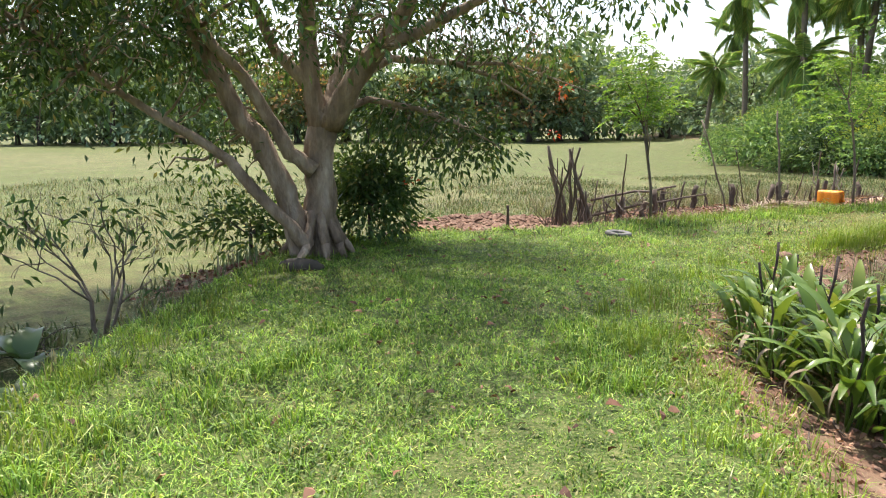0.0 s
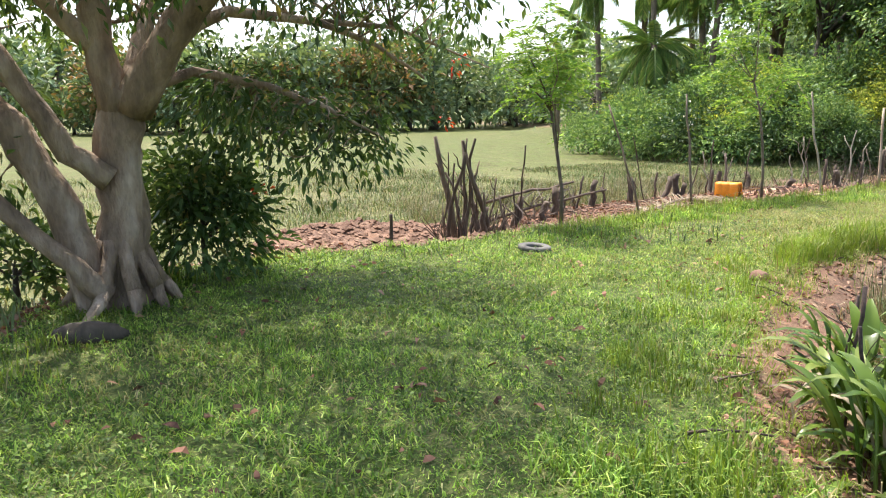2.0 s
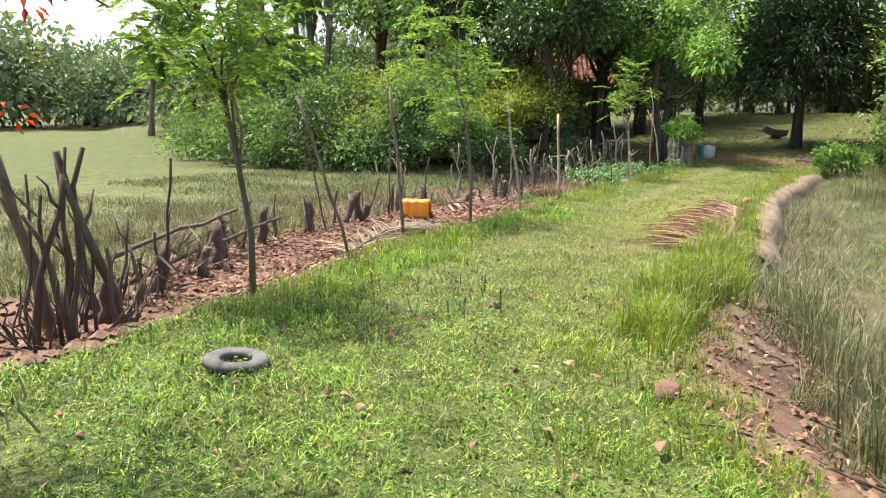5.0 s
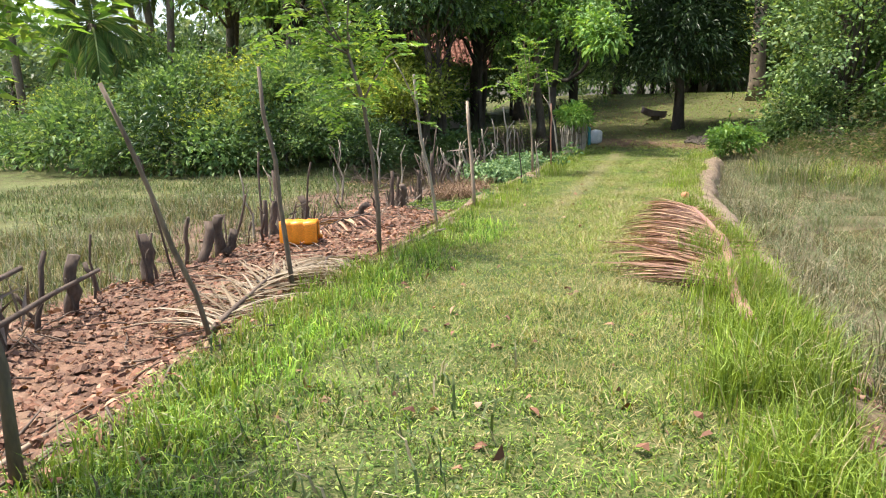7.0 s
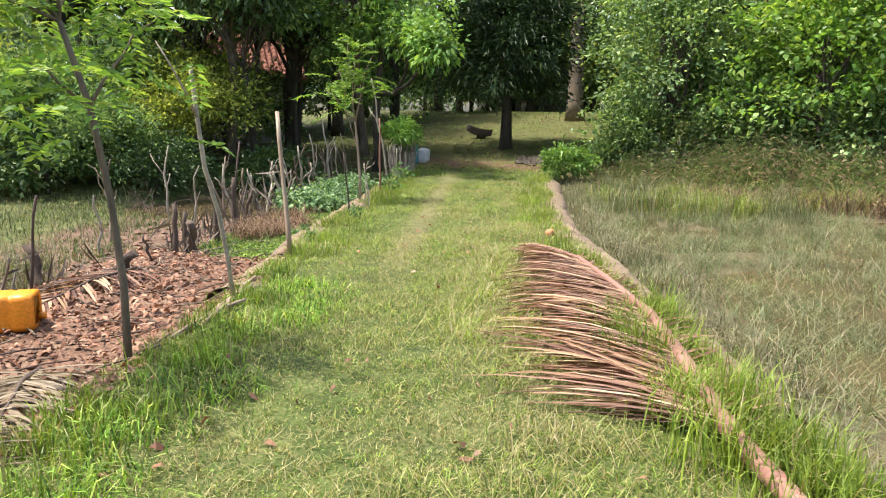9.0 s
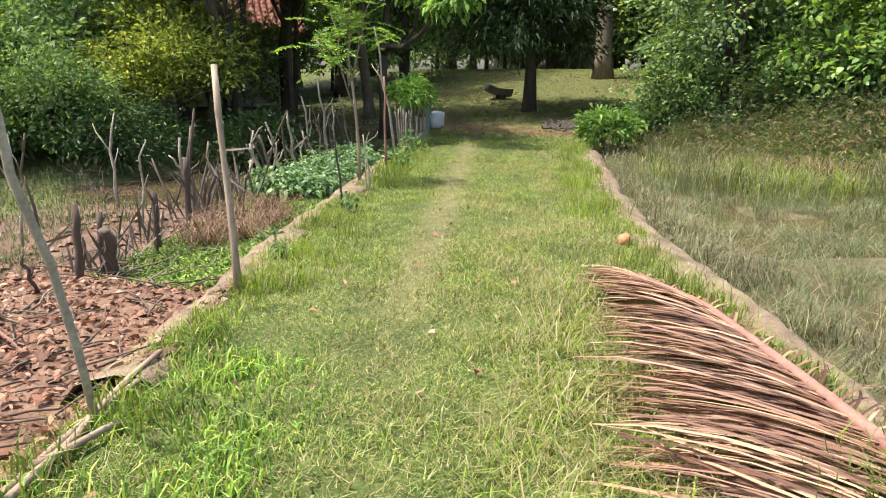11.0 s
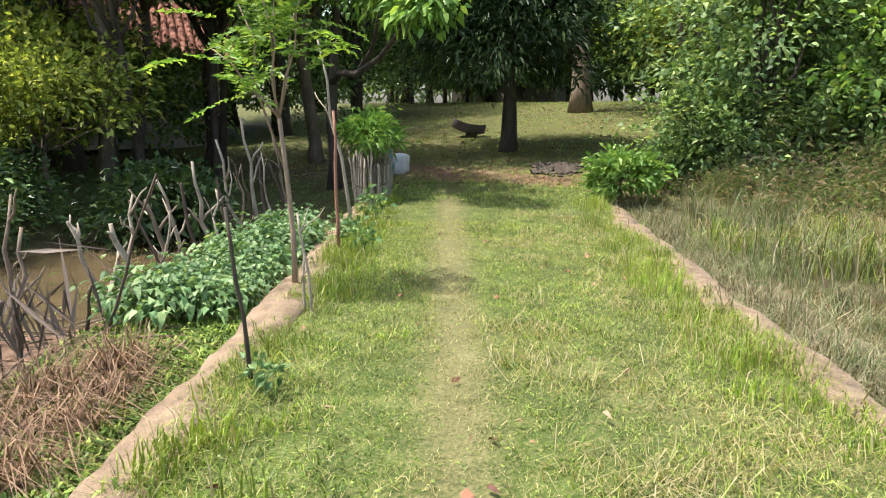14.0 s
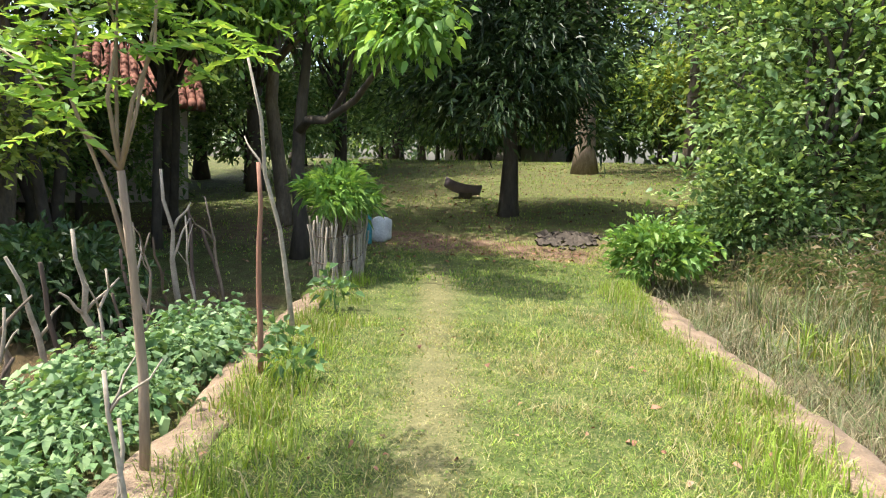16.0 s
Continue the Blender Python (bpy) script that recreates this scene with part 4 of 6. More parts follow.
scatter(u3, [(14.2, 26.8, 70, 1.15), (16.0, 24.0, 210, 0.95), (18.3, 22.3, 20, 0.6), (20.6, 21.6, 100, 0.5), (17.0, 21.9, 60, 0.7)])
scatter(b2, [(15.4, 26.6, 30, 0.62), (18.9, 23.4, 130, 0.6)])
# sunlit scrub along the reeds on the other side
u2 = make_tree("bush", "sprawling mound of dry brown-green scrub", 0.5, 0.04, (0, 0, 0.3), (1.6, 1.4, 0.55), 90, 60, 0.28, (0.16, 0.02), SCRUB, BARK_DARK, 62, 12, "bush", 0.4, True, None)
scatter(u2, [(24.6, 12.2, 0, 0.6), (23.6, 10.6, 80, 0.9), (23.8, 8.8, 150, 1.1), (23.4, 6.9, 220, 1.05), (23.2, 4.8, 300, 1.1), (25.4, 9.8, 40, 1.1)])
u4 = make_tree("bush", "dark broad-leaved bush behind the dry scrub", 0.7, 0.05, (0, 0, 1.0), (1.5, 1.3, 1.05), 90, 56, 0.28, (0.14, 0.08), LEAF_HEDGE, BARK_DARK, 64, 12, "bush", 0.1, True, None, broad_arrays)
scatter(u4, [(26.0, 12.7, 0, 0.9), (26.4, 9.6, 100, 1.1), (25.6, 6.4, 200, 1.2)])
# broad-leaved trees on the right of the bund
rb = make_tree("tree", "broad-leaved tree branching low over the reeds", 1.8, 0.13, (0, 0, 3.0), (2.5, 2.3, 2.9), 190, 56, 0.30, (0.15, 0.085), LEAF_HEDGE, BARK_DARK, 41, 14, "tree", 0.1, True, None, broad_arrays)
scatter(rb, [(27.2, 11.9, 0, 1.0), (26.5, 4.5, 210, 1.2), (32.0, 10.5, 40, 1.3)])

make_tree("tree", "sunlit bright green tree beyond the reeds", 1.9, 0.12, (0, 0, 2.9), (2.3, 2.2, 2.4), 120, 42, 0.30, (0.19, 0.12), LEAF_YOUNG, BARK_DARK, 43, 12, "tree", 0.1, True, pose(26.2, 8.0, gz(26.2, 8.0)), broad_arrays)
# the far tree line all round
f1 = make_tree("tree", "distant rounded tree in the tree line, leaves coloured pale for haze", 4.0, 0.3, (0, 0, 3.5), (5.2, 4.8, 4.4), 66, 21, 0.85, (0.75, 0.42), LEAF_FAR_HAZED, BARK_DARK, 51, 6)
f2 = make_tree("tree", "distant flowering tree with orange-brown crown", 3.5, 0.3, (0, 0, 5.0), (5.5, 5.0, 4.6), 75, 34, 0.85, (0.75, 0.42), LEAF_ORANGE, BARK_DARK, 52, 6)
r = random.Random(5)
ring = []
for i in range(60):
    a = radians(-78 + i * 6.0 + r.uniform(-1.5, 1.5))
    if -32 < math.degrees(a) < 24 or (i > 17 and i % 2):
        d = r.uniform(82, 96)
        ring.append((d * math.sin(a), d * math.cos(a), r.uniform(0, 360), r.uniform(0.75, 1.2)))
for i in range(34):
    ring.append((-50 + i * 2.45 + r.uniform(-1.5, 1.5), 84 + r.uniform(-4, 14), r.uniform(0, 360), r.choice((0.35, 0.5, 0.7, 0.85, 1.0, 1.25, 1.5)) * r.uniform(0.9, 1.1)))
for i in range(15):
    ring.append((60 + r.uniform(-3, 8), -22 + i * 5.2 + r.uniform(-1, 1), r.uniform(0, 360), r.uniform(0.8, 1.3)))
for i in range(9):
    ring.append((22 + i * 3.6, 50 + r.uniform(-2, 6), r.uniform(0, 360), r.uniform(0.6, 0.9)))
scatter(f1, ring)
scatter(f2, [(9.5, 80, 0, 0.95), (-2.0, 83, 90, 0.8), (-16, 82, 200, 0.9)])


# ---- grass ----
def grass_patch(name, label, x, y, height, width, lean, dry, mat, sink=0.01):
    v, f = blade_arrays(x, y, ground_z(x, y) - sink, height, width, lean)
    me = mesh_of(name, v, f, mat, {"dry": np.repeat(np.clip(dry, 0, 1), 5)})
    tagged(new(name, me), label, "grass", kind="stuff")


def lawn_points(n, x0, x1, y0, y1, inset=0.0):
    x, y = rng.uniform(x0, x1, n), rng.uniform(y0, y1, n)
    k = lawn_distance(x, y) > inset
    return x[k], y[k]


def lawn():
    xs, ys = [], []
    for x0, x1, y0, y1, dens in ((-2.8, 5.5, 0.4, 12.8, 4200), (5.5, 13, 9, 15.6, 5000), (13, 20, 11.5, 18, 4400), (20, 27, 13, 20.5, 1400)):
        a, b = lawn_points(int((x1 - x0) * (y1 - y0) * dens), x0, x1, y0, y1, -0.08)
        xs.append(a), ys.append(b)
    x, y = np.concatenate(xs), np.concatenate(ys)
    side = left_of(x, y)
    track = np.exp(-((side - 0.84) / 0.2) ** 2) * smooth(9, 13, x)
    bare = smooth(0.75, 1.1, waves(x, y, 2.3, 5) + 0.5 * waves(x, y, 6.1, 2))
    gap = smooth(0.35, 0.9, waves(x, y, 12.0, 1.7) + 0.4 * waves(x, y, 31.0, 0.3))
    keep = rng.random(len(x)) > 0.5 * track + 0.5 * bare + 0.6 * gap
    x, y, side, track, bare = x[keep], y[keep], side[keep], track[keep], bare[keep]
    h = rng.gamma(5, 0.0066, len(x)) * (1 + 0.8 * np.clip(0.7 * waves(x, y, 1.9, 9) + 0.5 * waves(x, y, 5.3, 3) + 0.6 * waves(x, y, 14.0, 6), -0.75, 1.3)) * (1 - 0.45 * track) + 0.010
    h *= 1 + 0.5 * smooth(0.5, 0.0, lawn_distance(x, y))
    dry = (rng.random(len(x)) < 0.09 + 0.7 * track + 0.4 * bare + 0.36 * smooth(2.5, 6, x) - 0.22 * smooth(9.5, 13, x) + 0.2 * smooth(0.2, 0.9, waves(x, y, 1.3, 4))) * rng.uniform(0.5, 1, len(x))
    fresh = x + rng.normal(0, 0.8, len(x)) < 5.0
    for name, label, k, mat in (("lawn_grass", "short fresh green lawn grass under the shade tree", fresh, GRASS_FRESH), ("bund_grass", "short trampled yellowish green grass with dry blades", ~fresh, GRASS)):
        wide = k & (rng.random(len(x)) < np.where(x < 5.5, 0.30, 0.14))
        fine = k & ~wide
        grass_patch(name, label, x[wide], y[wide], h[wide] * 1.1, rng.uniform(0.5, 1.0, wide.sum()) * np.where(x[wide] < 5.5, 0.012, 0.0085), rng.uniform(0.4, 1.6, wide.sum()), dry[wide], mat)
        m = fine.sum()
        v, f = thin_blades(x[fine], y[fine], ground_z(x[fine], y[fine]) - 0.004, h[fine] * 0.95, rng.uniform(0.5, 1.0, m) * np.where(x[fine] < 5.5, 0.010, 0.0075), rng.uniform(0.3, 1.7, m))
        tagged(new(name, mesh_of(name, v, f, mat, {"dry": np.repeat(np.clip(dry[fine] * 1.1, 0, 1), 3)})), label, "grass", kind="stuff")


def tufts(name, label, centres, per, spread, h0, h1, dryness, mat, lean=(0.15, 0.7), width=(0.005, 0.010), anywhere=False):
    """Clumps of longer blades round the given places."""
    c = np.array(centres, float)
    k = rng.poisson(per, len(c))
    i = np.repeat(np.arange(len(c)), k)
    x, y = c[i, 0] + rng.normal(size=len(i)) * spread, c[i, 1] + rng.normal(size=len(i)) * spread
    size = rng.uniform(0.6, 1.2, len(c))[i]
    _, _, _, strip, _, bank, mudpatch, _ = surroundings(x, y)
    keep = anywhere | (mudpatch < 0.3) & (strip < 0.75) & (bank < 0.75)
    x, y, i, size = x[keep], y[keep], i[keep], size[keep]
    h = rng.uniform(h0, h1, len(i)) * size
    dry = (rng.random(len(i)) < dryness) * rng.uniform(0.5, 1, len(i))
    grass_patch(name, label, x, y, h, rng.uniform(*width, len(i)), rng.uniform(*lean, len(i)), dry, mat)


def along(line, n, x0, x1, d0, d1, seed):
    """Random places beside a line of the plan, between d0 and d1 to its north-west."""
    r = random.Random(seed)
    p = [q for q in line]
    out = []
    while len(out) < n:
        i = r.randrange(len(p) - 1)
        a, b = Vector(p[i]), Vector(p[i + 1])
        if r.random() > (b - a).length / 3.5:
            continue
        q = a.lerp(b, r.random())
        t = (b - a).normalized()
        q = q + Vector((-t.y, t.x)) * r.uniform(d0, d1)
        if x0 < q.x < x1:
            out.append((q.x, q.y))
    return out


def ground_leaves(label, x, y, l0, l1, mat):
    """Small broad leaves of creeping weeds among the grass."""
    n = len(x)
    a = rng.uniform(0, 6.283, n)
    L = rng.uniform(l0, l1, n)
    base = np.stack([x, y, ground_z(x, y) + rng.uniform(0.015, 0.05, n)], 1)
    v, f = broad_arrays(base, np.stack([np.cos(a), np.sin(a), rng.uniform(-0.2, 0.6, n)], 1), L, L * rng.uniform(0.4, 0.75, n), 0.15, 0.25)
    tagged(new("lawn_weeds", mesh_of("lawn_weeds", v, f, mat)), label, "weeds", kind="stuff")


def weedy(x, y):
    return (lawn_distance(x, y) > 0.0) & (waves(x, y, 2.7, 4) + 0.5 * waves(x, y, 8.0, 1) + rng.normal(0, 0.25, len(x)) > 0.15)


lawn()
for label, x0, x1, y0, y1, n, l0, l1 in (("small round-leaved weeds growing through the lawn", -2.6, 6.0, 0.6, 12.6, 70000, 0.014, 0.033),
                                         ("small round-leaved weeds growing through the bund grass", 6.0, 21.0, 9.0, 18.0, 45000, 0.010, 0.024)):
    wx, wy = rng.uniform(x0, x1, n), rng.uniform(y0, y1, n)
    k = weedy(wx, wy)
    ground_leaves(label, wx[k], wy[k], l0, l1, WEED)
tufts("edge_grass", "loose grass hanging over the bare bank", along(RIGHT, 130, 1.3, 6.5, -0.28, 0.12, 31), 45, 0.09, 0.05, 0.2, 0.2, TALL, (0.3, 1.2), (0.004, 0.009), True)
tufts("edge_grass", "sparse weeds on the bare bank", along(RIGHT, 60, 1.6, 6.5, -1.3, -0.4, 32), 26, 0.08, 0.05, 0.22, 0.45, MARSH, (0.3, 1.2), (0.005, 0.012), True)
tufts("straw_heap", "brown heaps of dead grass below the bund", [(12.9, 15.95), (13.4, 16.15), (13.9, 16.3), (13.2, 16.5), (13.7, 16.6), (14.2, 16.55), (12.6, 16.2)] * 2, 110, 0.10, 0.2, 0.48, 0.95, FROND_HEAP, (0.7, 1.7))
tufts("dead_brush", "brown heaps of dead grass at the foot of the scrub", [(21.2 + 0.35 * math.sin(5.1 * i) + 0.9 * ((i * 0.37) % 1), 3.2 + 8.0 * ((i * 0.618) % 1)) for i in range(60)], 90, 0.30, 0.35, 0.85, 0.95, FROND_HEAP, (0.4, 1.5), (0.008, 0.016), True)
tufts("weeds", "rank dark weeds round the hollow", along(LEFT, 60, -4.5, -2.2, 0.1, 1.6, 21), 40, 0.16, 0.1, 0.35, 0.3, MARSH, (0.3, 1.0), (0.01, 0.022))
tufts("marsh_grass", "tall dry grass and weeds on the low bank", [(4.3, 6.6), (4.8, 7.1), (4.5, 7.4), (5.3, 7.6), (5.6, 8.1), (5.0, 6.9), (6.2, 8.4), (3.8, 6.3), (6.7, 8.6), (5.9, 7.7), (5.2, 6.6), (7.2, 8.8), (4.7, 6.2)] * 3, 70, 0.17, 0.3, 0.75, 0.6, MARSH, (0.1, 0.6))
tufts("tall_grass", "bright green tall grass along the lawn edge", along(RIGHT, 70, 4.6, 9.6, -0.12, 0.45, 1), 130, 0.10, 0.16, 0.42, 0.10, TALL)
tufts("tall_grass", "green and straw grass along the bund edge", along(RIGHT, 90, 9.0, 23.0, 0.05, 0.5, 2), 70, 0.10, 0.07, 0.24, 0.25, TALL)
tufts("tall_grass", "long lawn grass in loose tufts", along(RIGHT, 40, 1.0, 4.6, 0.1, 0.7, 3) + along(LEFT, 45, -2.6, -1.2, -0.7, -0.05, 4), 90, 0.12, 0.08, 0.24, 0.08, TALL)
r = random.Random(17)
tufts("tall_grass", "thick fresh grass tufts at the sides of the lawn", [(-1.35 + r.gauss(0, 0.4), 4.6 + r.gauss(0, 0.5)) for _ in range(26)] + [(1.1 + r.gauss(0, 0.16), 4.5 + r.gauss(0, 0.45)) for _ in range(18)] + [(-1.9 + r.gauss(0, 0.3), 3.2 + r.gauss(0, 0.6)) for _ in range(14)], 80, 0.07, 0.09, 0.2, 0.04, GRASS_FRESH, (0.3, 1.1), (0.005, 0.010))
tufts("tall_grass", "tufts of grass at the feet of the poles", along(LEFT, 120, 3.0, 22.0, -0.5, 0.05, 5) + [(3.33, 11.5), (4.88, 12.3), (6.02, 12.85), (7.53, 13.25), (10.75, 14.3)] * 3, 60, 0.09, 0.06, 0.26, 0.15, TALL)
tufts("tall_grass", "dark green rank tufts along the soil strip", along(LEFT, 85, 2.6, 10.0, -0.85, -0.02, 44), 80, 0.11, 0.06, 0.19, 0.08, GRASS_FRESH, (0.3, 1.2), (0.005, 0.011))
tufts("edge_grass", "short grass creeping over the worn bund edge", along(RIGHT, 120, 8.2, 22.3, -0.12, 0.14, 41) + along(LEFT, 90, 9.3, 21.0, -0.12, 0.08, 42), 34, 0.07, 0.05, 0.15, 0.3, TALL, (0.4, 1.3), (0.004, 0.008), True)
tufts("straw_grass", "olive and straw grass flattened beside the fallen frond", along([(8.2, 10.9), (10.0, 11.8), (11.8, 12.4)], 46, 7, 13, -0.35, 0.45, 43), 60, 0.10, 0.08, 0.26, 0.6, TALL, (0.8, 1.9), (0.003, 0.007))
tufts("straw_grass", "dry straw-coloured grass in the lawn", along(RIGHT, 120, 5.5, 21.0, 0.3, 1.6, 6), 70, 0.13, 0.05, 0.17, 0.85, TALL, (0.7, 1.8), (0.003, 0.007))
tufts("straw_grass", "dry pale grass hanging over the bund edge", along(RIGHT, 90, 5.0, 24.5, -0.9, -0.2, 7), 90, 0.14, 0.15, 0.45, 0.85, MARSH, (0.3, 1.1))
tufts("marsh_grass", "matted grey-green marsh grass, partly dry", along(RIGHT, 520, 4.5, 24.0, -6.0, -0.5, 8), 100, 0.20, 0.10, 0.42, 0.38, MARSH, (1.0, 2.4), (0.003, 0.007))
tufts("marsh_grass", "low tussocks of marsh grass standing out of the mat", along(RIGHT, 60, 6.0, 23.0, -5.5, -0.8, 18), 90, 0.10, 0.25, 0.5, 0.35, MARSH, (0.3, 1.0), (0.004, 0.008))
tufts("marsh_grass", "tall reedy grass before the trees", along([(19, 11), (27, 13.2)], 110, 16, 28, -2.6, 0.9, 9) + along([(22, 9.5), (26, 3)], 90, 10, 40, -3, 2, 10), 80, 0.20, 0.35, 0.85, 0.45, MARSH, (0.15, 0.7), (0.006, 0.014))
tufts("rank_grass", "rank green and straw grass before the bushes", along([(19.8, 12.0), (22.6, 9.0), (23.0, 4.0)], 130, 15, 28, -1.6, 1.8, 16), 70, 0.17, 0.3, 0.75, 0.4, TALL, (0.3, 1.1), (0.008, 0.016), True)
tufts("marsh_grass", "ragged marsh grass around the fence", along(FENCE, 150, 2.0, 10.5, 1.0, 4.2, 11) + along(FENCE, 18, 3.0, 10.0, -0.2, 1.0, 14), 80, 0.16, 0.15, 0.5, 0.7, MARSH, (0.2, 0.9))
tufts("marsh_grass", "low green marsh grass beyond the fence", along(FENCE, 520, 0, 16.5, 1.2, 9.5, 12), 55, 0.28, 0.06, 0.2, 0.3, MARSH, (0.2, 0.9), (0.008, 0.016))
tufts("field_grass", "coarse pasture grass of the open field", [(random.uniform(-14, 5), random.uniform(10.5, 26)) for _ in range(1100)], 26, 0.32, 0.06, 0.24, 0.4, MARSH, (0.3, 1.0), (0.008, 0.018))
tufts("yard_grass", "short patchy grass of the shaded yard", [(random.uniform(22, 44), random.uniform(12, 28)) for _ in range(2200)], 15, 0.34, 0.03, 0.10, 0.12, GRASS_FRESH, (0.3, 1.0), (0.008, 0.018))
tufts("creeping_plants", "low bright green creeping weeds below the bund", along(LEFT, 170, 11.0, 16.0, 0.25, 1.5, 13), 70, 0.14, 0.04, 0.12, 0.05, WEED, (0.5, 1.4), (0.012, 0.028))


# ---- fences, stakes and poles ----
def stick_points(h, lean, kink, seed, n=5):
    r = random.Random(seed)
    pts = []
    for i in range(n + 1):
        t = i / n
        pts.append(Vector((lean[0] * t, lean[1] * t, h * t)) + (Vector((r.uniform(-1, 1), r.uniform(-1, 1), 0)) * kink * h if i else Vector((0, 0, -0.15))))
    return pts


def stick_mesh(h, rad, lean, kink, seed, mat, forks=0, taper=0.7, sides=7):
    g = Geo()
    r = random.Random(seed + 99)
    pts = stick_points(h, lean, kink, seed)
    g.tube(pts, [rad * (1.1 - (1.1 - taper) * i / 5) for i in range(6)], sides, 0.16, seed)
    for k in range(forks):
        i = r.choice((2, 3, 4))
        a = r.uniform(0, 6.28)
        d = Vector((math.cos(a) * 0.5, math.sin(a) * 0.5, r.uniform(0.5, 1.0))).normalized() * h * r.uniform(0.15, 0.4)
        limb(g, pts[i], pts[i] + d, rad * 0.6, rad * 0.25, 5, 0.03, seed + k, 3, 0.08)
    return g.mesh("stick", mat)


def pole(name, x, y, h, rad, lean, kink, seed, mat, label, forks=0, taper=0.75):
    return thing(name, pose(x, y, gz(x, y)), label, "pole", "", stick_mesh(h, rad, lean, kink, seed, mat, forks, taper))


def line_at(line, s):
    """The point s metres along a line of the plan."""
    for a, b in zip(line, line[1:]):
        a, b = Vector(a), Vector(b)
        ln = (b - a).length
        if s <= ln:
            return a.lerp(b, s / ln)
        s -= ln
    return Vector(line[-1])


def stick_fence():
    ob = thing("stick_fence", pose(0, 0, 0), "ragged fence of weathered wooden stakes along the marsh", "fence")
    r = random.Random(8)
    kinds = [stick_mesh(1.0, q, (r.uniform(-0.1, 0.1), r.uniform(-0.1, 0.1)), 0.035, 40 + i, STAKE, i % 3 == 0, 0.8) for i, q in enumerate((0.028, 0.034, 0.045, 0.022, 0.055, 0.03))]
    s = 0.5
    while s < 21.5:
        p = line_at(FENCE, s)
        thick = s < 11 and r.random() < 0.42
        h = r.uniform(0.28, 0.6) if r.random() < 0.72 else r.uniform(0.7, 1.25)
        if s > 9:
            h *= 1.1
        if thick:
            h = min(h, 0.48)
        w_ = 0.2 if s < 8 else 0.38
        x, y = p.x + r.uniform(-w_, w_), p.y + r.uniform(-w_, w_)
        m = pose(x, y, gz(x, y), r.gauss(0, 9 if s < 8 else 16), r.gauss(0, 9 if s < 8 else 16), r.uniform(0, 360)) @ Matrix.Diagonal((1.0 if thick else 0.5, 1.0 if thick else 0.5, h, 1))
        part("post", kinds[4 if thick else r.choice((0, 1, 2, 3, 5))], ob, "", m)
        s += r.uniform(0.07, 0.3) * (1.0 if s < 8 else 2.6)
    for a, b, z in (((2.6, 12.5), (5.2, 14.3), 0.25),):
        g = Geo()
        limb(g, (a[0], a[1], gz(*a) + z), (b[0], b[1], gz(*b) + z + 0.05), 0.028, 0.018, 6, 0.01, int(a[0] * 7), 5, 0.015)
        part("rail", g.mesh("rail", STAKE), ob)


def stake_cluster():
    """The dark upright bundle at the corner of the mud patch."""
    ob = thing("stake_bundle", pose(2.12, 11.92, gz(2.12, 11.92)), "bundle of tall dark stakes driven into the mud", "fence post")
    r = random.Random(3)
    for i in range(12):
        a, q = r.uniform(0, 6.28), r.uniform(0.05, 0.37)
        h = r.uniform(0.55, 1.45)
        me = stick_mesh(h, r.uniform(0.011, 0.024), (r.gauss(0, 0.10), r.gauss(0, 0.08)), 0.03, 200 + i, STAKE, 1)
        part("stake", me, ob, "", pose(q * math.cos(a), 0.8 * q * math.sin(a), 0))
    part("stake", stick_mesh(1.35, 0.042, (-0.24, 0.05), 0.03, 301, BARK_GREY, 1), ob, "thick pale leaning stake", pose(-0.12, 0.05, 0))
    part("stake", stick_mesh(1.3, 0.034, (-0.40, 0.0), 0.02, 302, STAKE, 1), ob, "", pose(0.32, -0.1, 0))
    for i in range(40):
        g = Geo()
        a = r.uniform(0, 6.28)
        limb(g, (0.38 * math.cos(a), 0.32 * math.sin(a), -0.05), (0.5 * math.cos(a) + r.gauss(0, 0.1), 0.42 * math.sin(a), r.uniform(0.1, 0.5)), 0.012, 0.004, 4, 0, i, 3, 0.1)
        part("twig", g.mesh("twig", STAKE), ob)


def leaf_panel(name, line, height, n, mat, label, seed):
    """A low screen of dead palm leaflets and sticks hung along a line."""
    ob = thing(name, pose(0, 0, 0), label, "fence panel")
    r = random.Random(seed)
    a, b = Vector(line[0]), Vector(line[1])
    slat = []
    for k in range(4):
        v, f = leaf_arrays(np.zeros((1, 3)), np.array([[0.1 * k - 0.15, 0.12, 1.0]]), 1.0, 0.032, 0.3, 0.08)
        slat.append(mesh_of("leaflet", v, f, mat))
    for i in range(n):
        p = a.lerp(b, i / n)
        x, y = p.x + r.gauss(0, 0.06), p.y + r.gauss(0, 0.06)
        h = height * r.uniform(0.65, 1.15)
        if r.random() < 0.5:
            m = pose(x, y, gz(x, y) + h, 180 + r.gauss(0, 24), r.gauss(0, 34), r.uniform(0, 360))
        else:
            m = pose(x, y, gz(x, y) - 0.03, r.gauss(0, 22), r.gauss(0, 32), r.uniform(0, 360))
        part("leaflet", slat[i % 4], ob, "", m @ Matrix.Diagonal((1, 1, h, 1)))
    if name != "leaf_screen":
        return
    g = Geo()
    limb(g, (a.x, a.y, gz(a.x, a.y) + height), (b.x, b.y, gz(b.x, b.y) + height), 0.025, 0.02, 6, 0.0, seed, 6, 0.012)
    part("rail", g.mesh("rail", STAKE), ob)


